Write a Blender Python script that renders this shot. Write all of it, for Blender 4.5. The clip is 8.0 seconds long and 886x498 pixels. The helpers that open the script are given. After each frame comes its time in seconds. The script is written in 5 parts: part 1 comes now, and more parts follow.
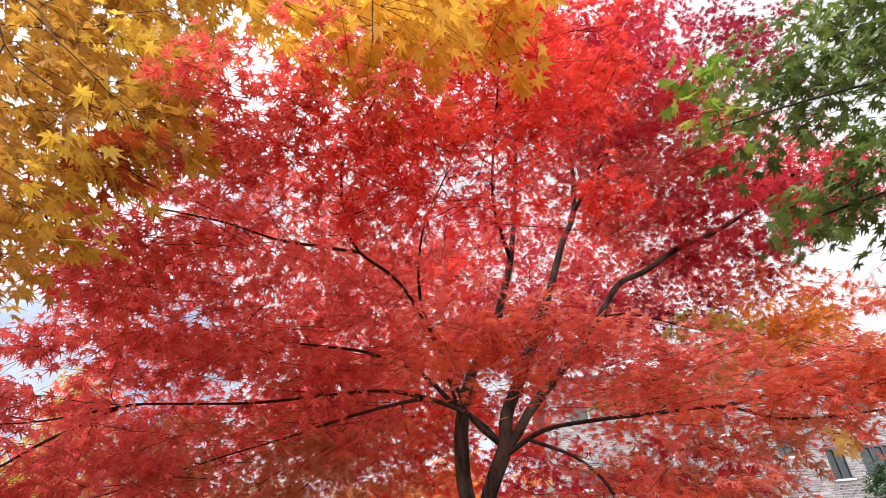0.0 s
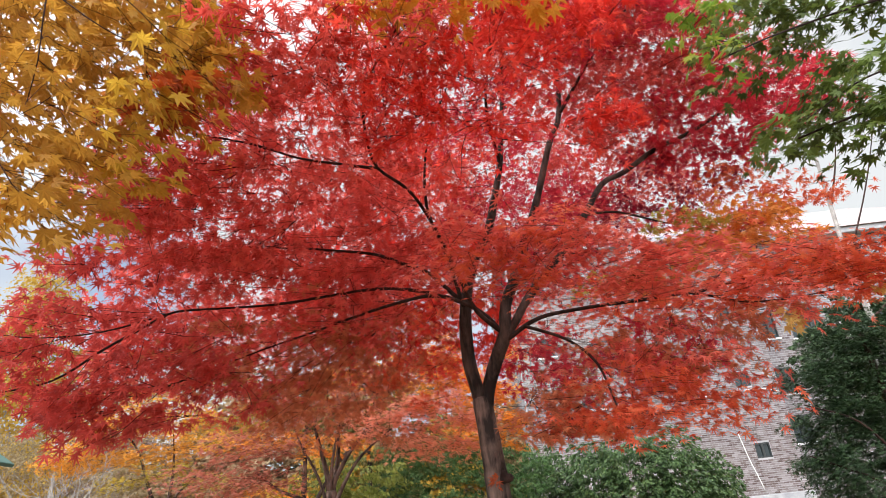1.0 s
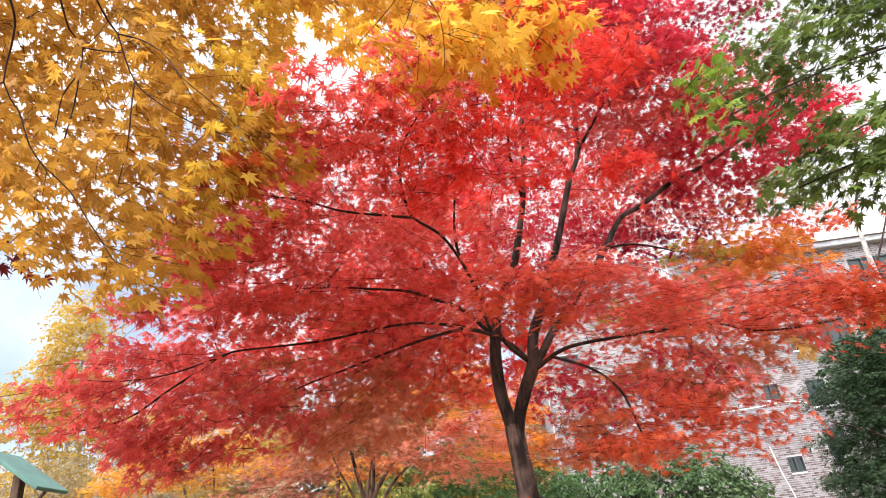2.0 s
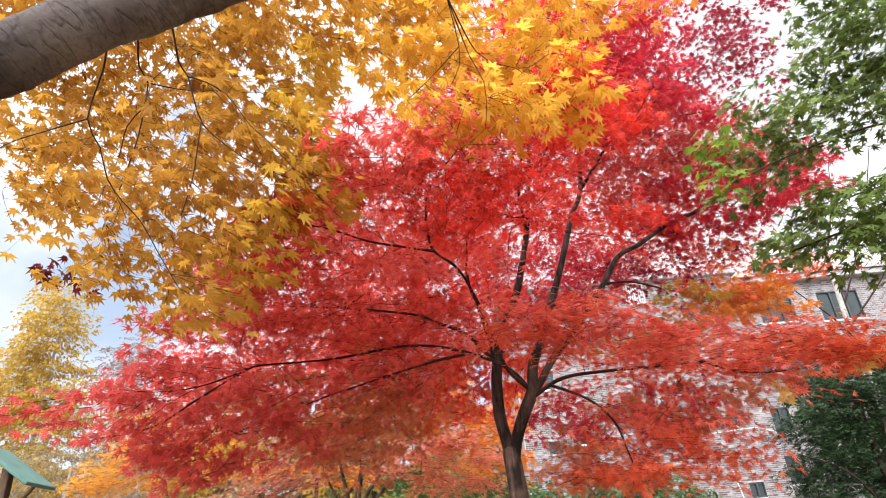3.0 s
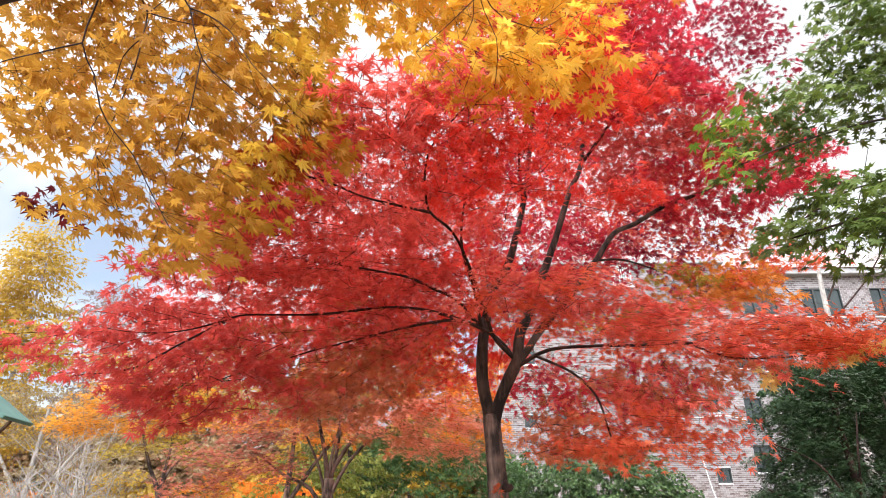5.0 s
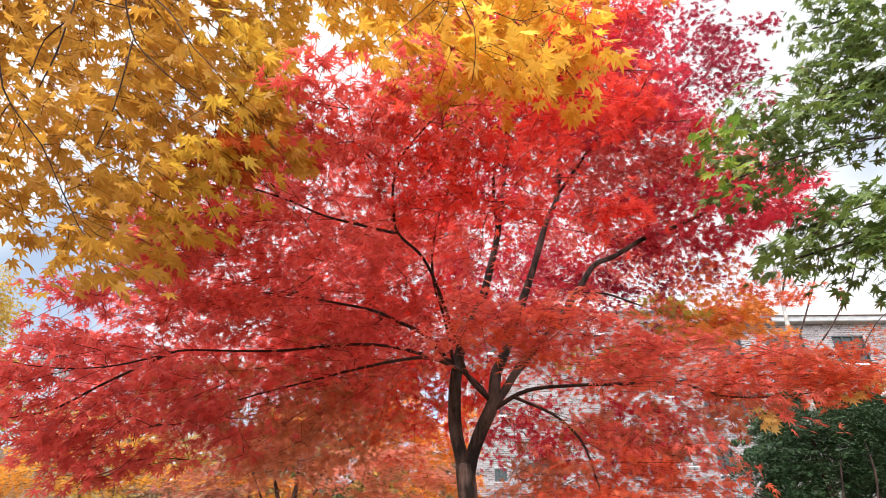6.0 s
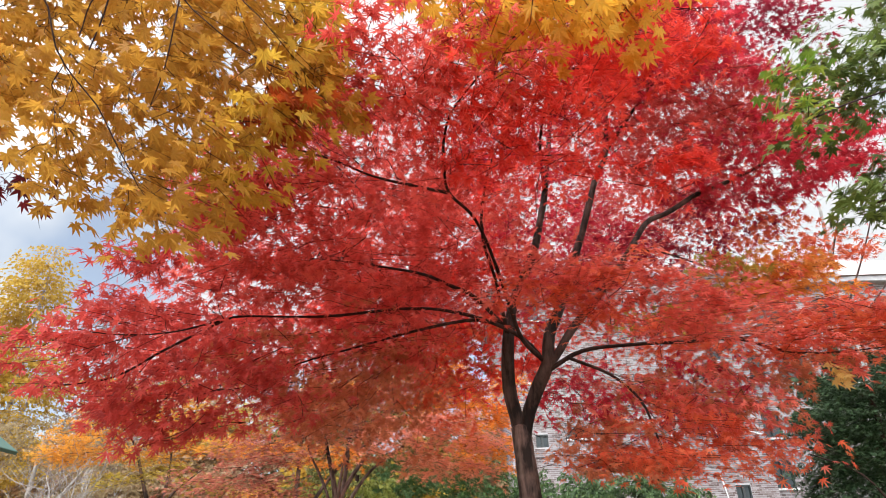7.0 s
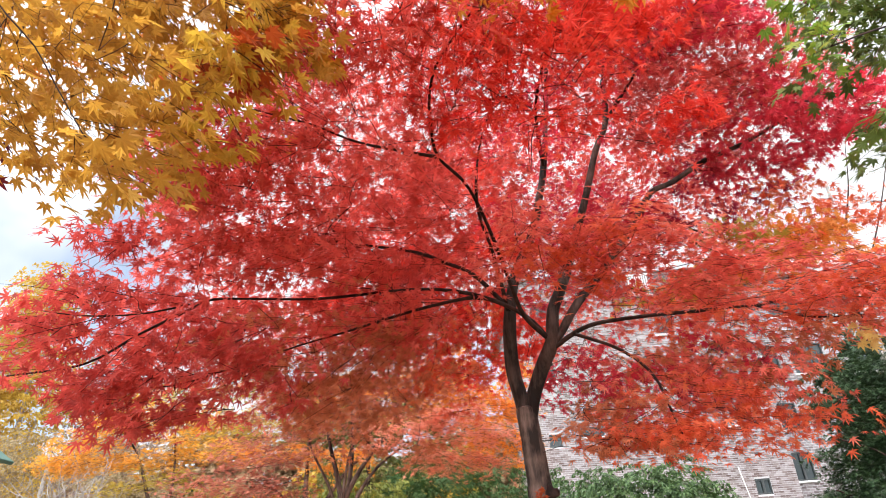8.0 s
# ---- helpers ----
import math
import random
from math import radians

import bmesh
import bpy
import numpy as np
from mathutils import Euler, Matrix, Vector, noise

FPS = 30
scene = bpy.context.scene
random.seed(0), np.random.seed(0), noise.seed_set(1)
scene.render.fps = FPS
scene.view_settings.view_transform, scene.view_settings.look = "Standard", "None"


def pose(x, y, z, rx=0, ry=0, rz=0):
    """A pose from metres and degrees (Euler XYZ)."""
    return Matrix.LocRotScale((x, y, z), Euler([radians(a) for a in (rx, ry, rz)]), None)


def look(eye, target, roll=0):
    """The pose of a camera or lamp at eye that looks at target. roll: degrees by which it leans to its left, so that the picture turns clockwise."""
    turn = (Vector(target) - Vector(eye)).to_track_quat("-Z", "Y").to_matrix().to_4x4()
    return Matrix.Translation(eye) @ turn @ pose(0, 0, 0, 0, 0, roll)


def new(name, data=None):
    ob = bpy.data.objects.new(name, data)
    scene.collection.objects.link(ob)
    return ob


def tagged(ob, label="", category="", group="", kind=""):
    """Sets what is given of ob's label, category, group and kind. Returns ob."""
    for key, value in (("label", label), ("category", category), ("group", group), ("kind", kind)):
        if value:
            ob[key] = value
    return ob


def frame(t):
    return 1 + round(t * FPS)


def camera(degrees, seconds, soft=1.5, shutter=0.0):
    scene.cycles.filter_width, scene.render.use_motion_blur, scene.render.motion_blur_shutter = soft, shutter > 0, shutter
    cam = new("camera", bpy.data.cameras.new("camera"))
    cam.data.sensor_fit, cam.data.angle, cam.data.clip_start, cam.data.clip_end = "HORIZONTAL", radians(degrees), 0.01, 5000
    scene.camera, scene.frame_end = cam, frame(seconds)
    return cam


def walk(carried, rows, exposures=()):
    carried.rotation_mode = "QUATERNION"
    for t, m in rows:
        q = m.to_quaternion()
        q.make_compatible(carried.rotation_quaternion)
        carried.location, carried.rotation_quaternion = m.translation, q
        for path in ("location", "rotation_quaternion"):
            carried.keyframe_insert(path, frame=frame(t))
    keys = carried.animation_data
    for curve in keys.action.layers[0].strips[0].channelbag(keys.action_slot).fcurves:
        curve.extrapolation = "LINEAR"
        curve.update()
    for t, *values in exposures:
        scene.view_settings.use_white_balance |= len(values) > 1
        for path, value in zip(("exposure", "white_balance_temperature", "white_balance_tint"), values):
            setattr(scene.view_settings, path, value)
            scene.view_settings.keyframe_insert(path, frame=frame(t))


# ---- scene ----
cam = camera(72.0, 8.0, soft=0.5)
PATH = [
    (0, (0.0, 0.0, 1.6), (-0.153, 1.62, 2.763), -2.7),
    (0.2, (-0.055, -0.077, 1.633), (-0.206, 1.561, 2.77), -3.2),
    (0.3, (-0.083, -0.116, 1.65), (-0.25, 1.492, 2.826), -3.4),
    (0.5, (-0.112, -0.218, 1.618), (-0.23, 1.421, 2.758), -5.3),
    (0.7, (-0.167, -0.268, 1.61), (-0.208, 1.43, 2.666), -5.6),
    (0.8, (-0.194, -0.292, 1.605), (-0.203, 1.434, 2.615), -5.8),
    (1, (-0.249, -0.342, 1.597), (-0.297, 1.482, 2.417), -6.1),
    (1.2, (-0.263, -0.373, 1.591), (-0.413, 1.456, 2.386), -4.8),
    (1.5, (-0.271, -0.45, 1.598), (-0.407, 1.351, 2.458), -6.3),
    (1.7, (-0.261, -0.522, 1.599), (-0.369, 1.273, 2.474), -7.0),
    (2.8, (-0.435, -0.915, 1.669), (-0.523, 0.886, 2.534), -4.8),
    (3, (-0.477, -0.938, 1.658), (-0.511, 0.853, 2.548), -4.4),
    (3.2, (-0.489, -0.966, 1.658), (-0.491, 0.75, 2.685), -4.8),
    (3.5, (-0.507, -1.008, 1.659), (-0.47, 0.719, 2.667), -5.5),
    (3.7, (-0.5, -1.022, 1.658), (-0.482, 0.712, 2.653), -3.7),
    (3.8, (-0.497, -1.029, 1.657), (-0.439, 0.746, 2.577), -2.8),
    (4, (-0.482, -1.001, 1.649), (-0.402, 0.845, 2.417), -0.3),
    (4.2, (-0.49, -0.993, 1.643), (-0.438, 0.87, 2.37), -0.4),
    (4.5, (-0.501, -0.98, 1.634), (-0.501, 0.866, 2.404), -0.5),
    (4.7, (-0.512, -0.958, 1.634), (-0.516, 0.879, 2.423), -0.0),
    (5.8, (-0.478, -0.562, 1.669), (-0.471, 1.255, 2.504), -3.3),
    (6, (-0.515, -0.512, 1.665), (-0.417, 1.248, 2.61), -1.7),
    (6.2, (-0.54, -0.501, 1.674), (-0.415, 1.204, 2.713), -1.5),
    (6.5, (-0.578, -0.484, 1.688), (-0.49, 1.23, 2.716), -1.1),
    (7, (-0.612, -0.419, 1.647), (-0.624, 1.385, 2.511), -1.8),
    (7.2, (-0.615, -0.378, 1.629), (-0.622, 1.451, 2.438), -1.4),
    (7.5, (-0.619, -0.317, 1.603), (-0.54, 1.507, 2.419), -0.9),
    (7.8, (-0.579, -0.228, 1.581), (-0.6, 1.597, 2.399), -2.6),
    (8, (-0.552, -0.168, 1.566), (-0.585, 1.627, 2.449), -3.7),
]
# the camera meters by itself: it stops down over the bright sky and opens again
EXPOSURES = [(0.0, 0.97), (0.5, 0.84), (1.0, 0.75), (1.5, 1.24), (3.0, 1.11), (3.5, 1.08), (4.0, 1.05), (4.5, 1.12), (6.0, 1.05), (6.5, 0.93), (7.0, 0.84), (7.5, 1.01), (8.0, 1.17)]
walk(cam, [(t, look(eye, target, roll)) for t, eye, target, roll in PATH], EXPOSURES)

# ---- world, sun, exposure ----
SUN_HEIGHT, SUN_TURN = radians(42), radians(215)
world = bpy.data.worlds.new("sky")
scene.world = world
world.use_nodes = True
wn, wl = world.node_tree.nodes, world.node_tree.links
wn.clear()
sky = wn.new("ShaderNodeTexSky")
sky.sky_type, sky.sun_disc = "NISHITA", False
sky.sun_elevation, sky.sun_rotation = SUN_HEIGHT, SUN_TURN
blue = wn.new("ShaderNodeBackground")
blue.inputs["Strength"].default_value = 0.11
wl.new(sky.outputs[0], blue.inputs["Color"])
cloud = wn.new("ShaderNodeBackground")
cloud.inputs["Color"].default_value = (0.94, 0.975, 1.0, 1)
where = wn.new("ShaderNodeTexCoord")
# thin cloud glows towards the veiled sun, which stands behind the walker
glow_dot, glow_up, glow_pow, glow_sum = (wn.new("ShaderNodeVectorMath"), wn.new("ShaderNodeMath"), wn.new("ShaderNodeMath"), wn.new("ShaderNodeMath"))
glow_dot.operation, glow_up.operation, glow_pow.operation, glow_sum.operation = "DOT_PRODUCT", "MAXIMUM", "POWER", "MULTIPLY_ADD"
glow_dot.inputs[1].default_value = (math.sin(SUN_TURN) * math.cos(SUN_HEIGHT), math.cos(SUN_TURN) * math.cos(SUN_HEIGHT), math.sin(SUN_HEIGHT))
glow_up.inputs[1].default_value, glow_pow.inputs[1].default_value = 0.0, 1.6
glow_sum.inputs[1].default_value, glow_sum.inputs[2].default_value = 3.7, 0.54
wl.new(where.outputs["Generated"], glow_dot.inputs[0])
wl.new(glow_dot.outputs["Value"], glow_up.inputs[0])
wl.new(glow_up.outputs[0], glow_pow.inputs[0])
wl.new(glow_pow.outputs[0], glow_sum.inputs[0])
wl.new(glow_sum.outputs[0], cloud.inputs["Strength"])
puff = wn.new("ShaderNodeTexNoise")
puff.inputs["Scale"].default_value, puff.inputs["Detail"].default_value = 2.2, 5
wl.new(where.outputs["Generated"], puff.inputs["Vector"])
cover = wn.new("ShaderNodeValToRGB")
cover.color_ramp.elements[0].position, cover.color_ramp.elements[1].position = 0.36, 0.50
cover.color_ramp.elements[0].color = (0.3, 0.3, 0.3, 1)
side = wn.new("ShaderNodeSeparateXYZ")
wl.new(where.outputs["Generated"], side.inputs[0])
east = wn.new("ShaderNodeMath")
east.operation = "MULTIPLY_ADD"
east.inputs[1].default_value = 0.16
wl.new(side.outputs["X"], east.inputs[0])
wl.new(puff.outputs["Fac"], east.inputs[2])
wl.new(east.outputs[0], cover.inputs["Fac"])
both = wn.new("ShaderNodeMixShader")
wl.new(cover.outputs["Color"], both.inputs["Fac"])
wl.new(blue.outputs[0], both.inputs[1])
wl.new(cloud.outputs[0], both.inputs[2])
wl.new(both.outputs[0], wn.new("ShaderNodeOutputWorld").inputs["Surface"])

sun = new("sun", bpy.data.lights.new("sun", "SUN"))
sun.data.energy, sun.data.angle, sun.data.color = 1.0, radians(22), (1.0, 0.95, 0.86)
sun_dir = Vector((math.sin(SUN_TURN) * math.cos(SUN_HEIGHT), math.cos(SUN_TURN) * math.cos(SUN_HEIGHT), math.sin(SUN_HEIGHT)))
sun.matrix_world = look(tuple(sun_dir * 40), (0, 0, 0))


# ---- materials ----
def nodes(name):
    m = bpy.data.materials.new(name)
    m.use_nodes = True
    n = m.node_tree.nodes
    return m, n, m.node_tree.links, n["Principled BSDF"], n["Material Output"]


def ramp(n, links, source, colours, places=None):
    r = n.new("ShaderNodeValToRGB")
    e = r.color_ramp.elements
    while len(e) < len(colours):
        e.new(0.5)
    for i, c in enumerate(colours):
        e[i].position = places[i] if places else i / (len(colours) - 1)
        e[i].color = (*c, 1)
    links.new(source, r.inputs["Fac"])
    return r.outputs["Color"]


def noise_of(n, links, scale, detail=4, rough=0.55, stretch=None):
    tc = n.new("ShaderNodeTexCoord")
    tex = n.new("ShaderNodeTexNoise")
    tex.inputs["Scale"].default_value = scale
    tex.inputs["Detail"].default_value = detail
    tex.inputs["Roughness"].default_value = rough
    out = tc.outputs["Object"]
    if stretch:
        mp = n.new("ShaderNodeMapping")
        mp.inputs["Scale"].default_value = stretch
        links.new(out, mp.inputs["Vector"])
        out = mp.outputs["Vector"]
    links.new(out, tex.inputs["Vector"])
    return tex.outputs["Fac"]


def bump_of(n, links, bsdf, height, strength, distance):
    b = n.new("ShaderNodeBump")
    b.inputs["Strength"].default_value, b.inputs["Distance"].default_value = strength, distance
    links.new(height, b.inputs["Height"])
    links.new(b.outputs["Normal"], bsdf.inputs["Normal"])


def leaf_material(name, colours, through_share=0.5, rough=0.5, patch=0.35, shine=0.35):
    """Thin leaf: some light is scattered back, some passes; every leaf has its own shade, with larger patches of ripeness."""
    m, n, links, bsdf, out = nodes(name)
    geo, info = n.new("ShaderNodeNewGeometry"), n.new("ShaderNodeObjectInfo")
    add = n.new("ShaderNodeMath")
    links.new(geo.outputs["Random Per Island"], add.inputs[0])
    links.new(info.outputs["Random"], add.inputs[1])
    fract = n.new("ShaderNodeMath")
    fract.operation = "FRACT"
    links.new(add.outputs[0], fract.inputs[0])
    big = noise_of(n, links, 1.7, 3)
    mixed = n.new("ShaderNodeMix")
    mixed.inputs["Factor"].default_value = patch
    links.new(fract.outputs[0], mixed.inputs["A"])
    links.new(big, mixed.inputs["B"])
    colour = ramp(n, links, mixed.outputs["Result"], colours)
    fine = noise_of(n, links, 120, 3)
    tint = n.new("ShaderNodeMix")
    tint.data_type, tint.blend_type = "RGBA", "MULTIPLY"
    tint.inputs["Factor"].default_value = 0.35
    links.new(colour, tint.inputs["A"])
    links.new(ramp(n, links, fine, [(0.6, 0.6, 0.6), (1, 1, 1)], [0.35, 0.65]), tint.inputs["B"])
    links.new(tint.outputs["Result"], bsdf.inputs["Base Color"])
    bsdf.inputs["Roughness"].default_value = rough
    bsdf.inputs["Specular IOR Level"].default_value = shine
    thin = n.new("ShaderNodeBsdfTranslucent")
    links.new(tint.outputs["Result"], thin.inputs["Color"])
    mix = n.new("ShaderNodeMixShader")
    mix.inputs["Fac"].default_value = through_share
    links.new(bsdf.outputs[0], mix.inputs[1])
    links.new(thin.outputs[0], mix.inputs[2])
    links.new(mix.outputs[0], out.inputs["Surface"])
    return m


def bark_material(name, dark, light, scale=14, stretch=(1, 1, 0.25), strength=0.6, distance=0.006):
    m, n, links, bsdf, out = nodes(name)
    big, fine = noise_of(n, links, scale, 6, 0.65, stretch), noise_of(n, links, scale * 0.25, 3)
    mixed = n.new("ShaderNodeMix")
    mixed.inputs["Factor"].default_value = 0.45
    links.new(big, mixed.inputs["A"])
    links.new(fine, mixed.inputs["B"])
    links.new(ramp(n, links, mixed.outputs["Result"], [dark, light], [0.43, 0.66]), bsdf.inputs["Base Color"])
    bsdf.inputs["Roughness"].default_value = 0.85
    bsdf.inputs["Specular IOR Level"].default_value = 0.25
    bump_of(n, links, bsdf, big, strength, distance)
    return m


def mottled(name, dark, light, scale=6, rough=0.7, metal=0.0, strength=0.2, distance=0.003):
    m, n, links, bsdf, out = nodes(name)
    f = noise_of(n, links, scale, 6)
    links.new(ramp(n, links, f, [dark, light], [0.3, 0.7]), bsdf.inputs["Base Color"])
    bsdf.inputs["Roughness"].default_value, bsdf.inputs["Metallic"].default_value = rough, metal
    bump_of(n, links, bsdf, f, strength, distance)
    return m


RED = leaf_material("red leaf", [(0.450, 0.050, 0.042), (0.770, 0.112, 0.088), (0.920, 0.195, 0.140)], 0.60)
DARK_RED = leaf_material("dark red leaf", [(0.370, 0.044, 0.039), (0.640, 0.086, 0.072), (0.810, 0.140, 0.105)], 0.58)
# a leaf hue that also has the sunlight on bright clumps in its colour
SCARLET = leaf_material("scarlet leaf", [(0.500, 0.026, 0.022), (0.900, 0.070, 0.050), (0.970, 0.150, 0.085)], 0.58)
CRIMSON = leaf_material("crimson leaf", [(0.350, 0.016, 0.036), (0.680, 0.040, 0.072), (0.850, 0.075, 0.110)], 0.56)
DEEP_CRIMSON = leaf_material("deep crimson leaf", [(0.150, 0.005, 0.018), (0.360, 0.015, 0.044), (0.540, 0.032, 0.072)], 0.42)
ORANGE_RED = leaf_material("orange red leaf", [(0.470, 0.052, 0.026), (0.840, 0.150, 0.068), (0.950, 0.285, 0.115)], 0.60)
BRONZE = leaf_material("bronze leaf", [(0.360, 0.105, 0.046), (0.600, 0.180, 0.086), (0.750, 0.280, 0.125)], 0.58)
SALMON = leaf_material("salmon red leaf", [(0.520, 0.078, 0.058), (0.880, 0.178, 0.130), (0.960, 0.310, 0.215)], 0.60)
GOLD = leaf_material("golden leaf", [(0.40, 0.180, 0.026), (0.55, 0.285, 0.042), (0.68, 0.390, 0.076)], 0.64, patch=0.55)
GOLD_GREEN = leaf_material("green gold leaf", [(0.48, 0.290, 0.034), (0.66, 0.410, 0.050), (0.80, 0.500, 0.075)], 0.66)
# yellower than GOLD, and brightened in colour to offset shade on its cluster
BRIGHT_GOLD = leaf_material("bright yellow maple leaf", [(0.66, 0.360, 0.040), (0.82, 0.500, 0.065), (0.92, 0.620, 0.120)], 0.70)
AMBER = leaf_material("amber leaf", [(0.56, 0.190, 0.035), (0.74, 0.280, 0.055), (0.84, 0.380, 0.085)], 0.6)
RUST = leaf_material("rust leaf", [(0.30, 0.045, 0.014), (0.50, 0.090, 0.020), (0.62, 0.130, 0.024)])
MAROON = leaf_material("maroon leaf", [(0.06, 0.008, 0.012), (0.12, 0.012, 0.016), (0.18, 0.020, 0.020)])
GREEN = leaf_material("green maple leaf", [(0.036, 0.058, 0.015), (0.100, 0.145, 0.030), (0.225, 0.305, 0.062)], 0.42)
LIME = leaf_material("lime leaf", [(0.10, 0.22, 0.03), (0.20, 0.34, 0.04), (0.42, 0.38, 0.05)])
ORANGE = leaf_material("orange leaf", [(0.66, 0.180, 0.022), (0.86, 0.310, 0.044), (0.93, 0.430, 0.075)], 0.58)
GOLDEN_ORANGE = leaf_material("golden orange leaf", [(0.56, 0.230, 0.030), (0.78, 0.360, 0.046), (0.88, 0.470, 0.080)], 0.55)
SALMON_PINK = leaf_material("pale salmon leaf", [(0.68, 0.200, 0.120), (0.90, 0.340, 0.220), (0.96, 0.460, 0.320)], 0.58)
YELLOW = leaf_material("yellow leaf", [(0.36, 0.210, 0.030), (0.52, 0.340, 0.048), (0.64, 0.460, 0.090)])
PALE_YELLOW = leaf_material("pale yellow leaf", [(0.74, 0.480, 0.130), (0.86, 0.640, 0.220), (0.92, 0.740, 0.330)], 0.7)
TAN = leaf_material("dry tan leaf", [(0.24, 0.140, 0.070), (0.40, 0.270, 0.150), (0.54, 0.410, 0.270)])
STRAW = leaf_material("pale straw leaf", [(0.20, 0.140, 0.070), (0.32, 0.240, 0.130), (0.46, 0.370, 0.220)])
YELLOW_GREEN = leaf_material("yellow green bush leaf", [(0.12, 0.150, 0.030), (0.26, 0.300, 0.060), (0.42, 0.440, 0.120)], 0.4)
OLIVE = leaf_material("olive gold leaf", [(0.24, 0.180, 0.022), (0.44, 0.330, 0.045), (0.62, 0.440, 0.070)])
OLIVE_GREEN = leaf_material("olive green leaf", [(0.070, 0.075, 0.020), (0.150, 0.150, 0.040), (0.280, 0.240, 0.070)], 0.35)
PINK_BRONZE = leaf_material("pinkish bronze leaf", [(0.240, 0.075, 0.050), (0.480, 0.150, 0.100), (0.660, 0.250, 0.160)], 0.5)
PINKISH = leaf_material("greyish pink leaf", [(0.20, 0.14, 0.13), (0.30, 0.22, 0.20), (0.40, 0.33, 0.31)])
YEW = leaf_material("dark evergreen needle", [(0.010, 0.026, 0.010), (0.023, 0.050, 0.018), (0.068, 0.108, 0.042)], 0.15, 0.5, shine=0.25)
LAUREL = leaf_material("grey green shrub leaf", [(0.022, 0.046, 0.018), (0.060, 0.115, 0.036), (0.150, 0.220, 0.075)], 0.25, 0.45, shine=0.4)
HEDGE = leaf_material("hedge leaf", [(0.026, 0.062, 0.018), (0.054, 0.120, 0.032), (0.140, 0.230, 0.066)], 0.25, 0.5, shine=0.3)
BARK = bark_material("brown grey maple bark", (0.022, 0.014, 0.012), (0.230, 0.150, 0.125), 22, (1, 1, 0.16), 1.0, 0.012)
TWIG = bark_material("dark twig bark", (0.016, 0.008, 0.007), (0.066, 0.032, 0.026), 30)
# the trunk's bark again, its colour darkened for stems backlit by the sky
BACKLIT_BARK = bark_material("backlit stem bark", (0.012, 0.007, 0.006), (0.105, 0.064, 0.054), 22, (1, 1, 0.16), 1.0, 0.010)


def marked_bark(name, lean):
    """Smooth grey bark: pale and dark blotches, fine wrinkles across the bough, which leans by that many degrees, and pores."""
    m, n, links, bsdf, out = nodes(name)
    tc, turned = n.new("ShaderNodeTexCoord"), n.new("ShaderNodeMapping")
    turned.inputs["Rotation"].default_value = (0, radians(lean), 0)
    links.new(tc.outputs["Object"], turned.inputs["Vector"])

    def grain(scale, stretch, detail):
        mp, tex = n.new("ShaderNodeMapping"), n.new("ShaderNodeTexNoise")
        mp.inputs["Scale"].default_value = stretch
        tex.inputs["Scale"].default_value, tex.inputs["Detail"].default_value = scale, detail
        links.new(turned.outputs["Vector"], mp.inputs["Vector"])
        links.new(mp.outputs["Vector"], tex.inputs["Vector"])
        return tex.outputs["Fac"]

    def times(first, second, factor):
        mul = n.new("ShaderNodeMix")
        mul.data_type, mul.blend_type = "RGBA", "MULTIPLY"
        mul.inputs["Factor"].default_value = factor
        links.new(first, mul.inputs["A"])
        links.new(second, mul.inputs["B"])
        return mul.outputs["Result"]

    blotch, wrinkle, pore = grain(5, (0.7, 1, 1), 6), grain(6, (2.6, 0.8, 0.8), 3), grain(70, (1, 1, 1), 3)
    crack = ramp(n, links, wrinkle, [(1, 1, 1), (0.42, 0.39, 0.38), (1, 1, 1)], [0.455, 0.49, 0.525])
    base = ramp(n, links, blotch, [(0.034, 0.026, 0.025), (0.078, 0.060, 0.056), (0.165, 0.135, 0.126)], [0.34, 0.5, 0.72])
    worn = times(base, crack, 0.4)
    links.new(times(worn, ramp(n, links, pore, [(0.6, 0.58, 0.57), (1, 1, 1)], [0.36, 0.52]), 0.55), bsdf.inputs["Base Color"])
    bsdf.inputs["Roughness"].default_value, bsdf.inputs["Specular IOR Level"].default_value = 0.85, 0.2
    height = n.new("ShaderNodeMath")
    height.operation = "MULTIPLY_ADD"
    height.inputs[1].default_value = 0.25
    links.new(crack, height.inputs[0])
    links.new(blotch, height.inputs[2])
    bump_of(n, links, bsdf, height.outputs[0], 0.8, 0.02)
    return m


GREY_BARK = marked_bark("smooth grey maple bark", 38)
PALE_BARK = bark_material("pale bare bark", (0.22, 0.20, 0.19), (0.46, 0.42, 0.40), 20)


# ---- mesh tools ----
def part(name, mesh, material, parent, label="", kind=""):
    ob = new(name, mesh)
    if material and not mesh.materials:
        mesh.materials.append(material)
    if parent:
        ob.parent = parent
        ob.matrix_parent_inverse = Matrix.Translation(-parent.location)
    return tagged(ob, label, "", "", kind)


def thing(name, base, label, category, group="", kind=""):
    ob = new(name)
    ob.location = base
    ob.empty_display_size = 0.3
    return tagged(ob, label, category, group, kind)


def mesh_of(name, verts, faces, smooth=False):
    """A mesh from arrays: verts n x 3, faces m x k."""
    verts, faces = np.asarray(verts, np.float32), np.asarray(faces, np.int32)
    me = bpy.data.meshes.new(name)
    k = faces.shape[1]
    me.vertices.add(len(verts))
    me.vertices.foreach_set("co", verts.ravel())
    me.loops.add(faces.size)
    me.loops.foreach_set("vertex_index", faces.ravel())
    me.polygons.add(len(faces))
    me.polygons.foreach_set("loop_start", np.arange(0, faces.size, k, dtype=np.int32))
    me.polygons.foreach_set("use_smooth", np.full(len(faces), smooth))
    me.update(calc_edges=True)
    me.validate()
    return me


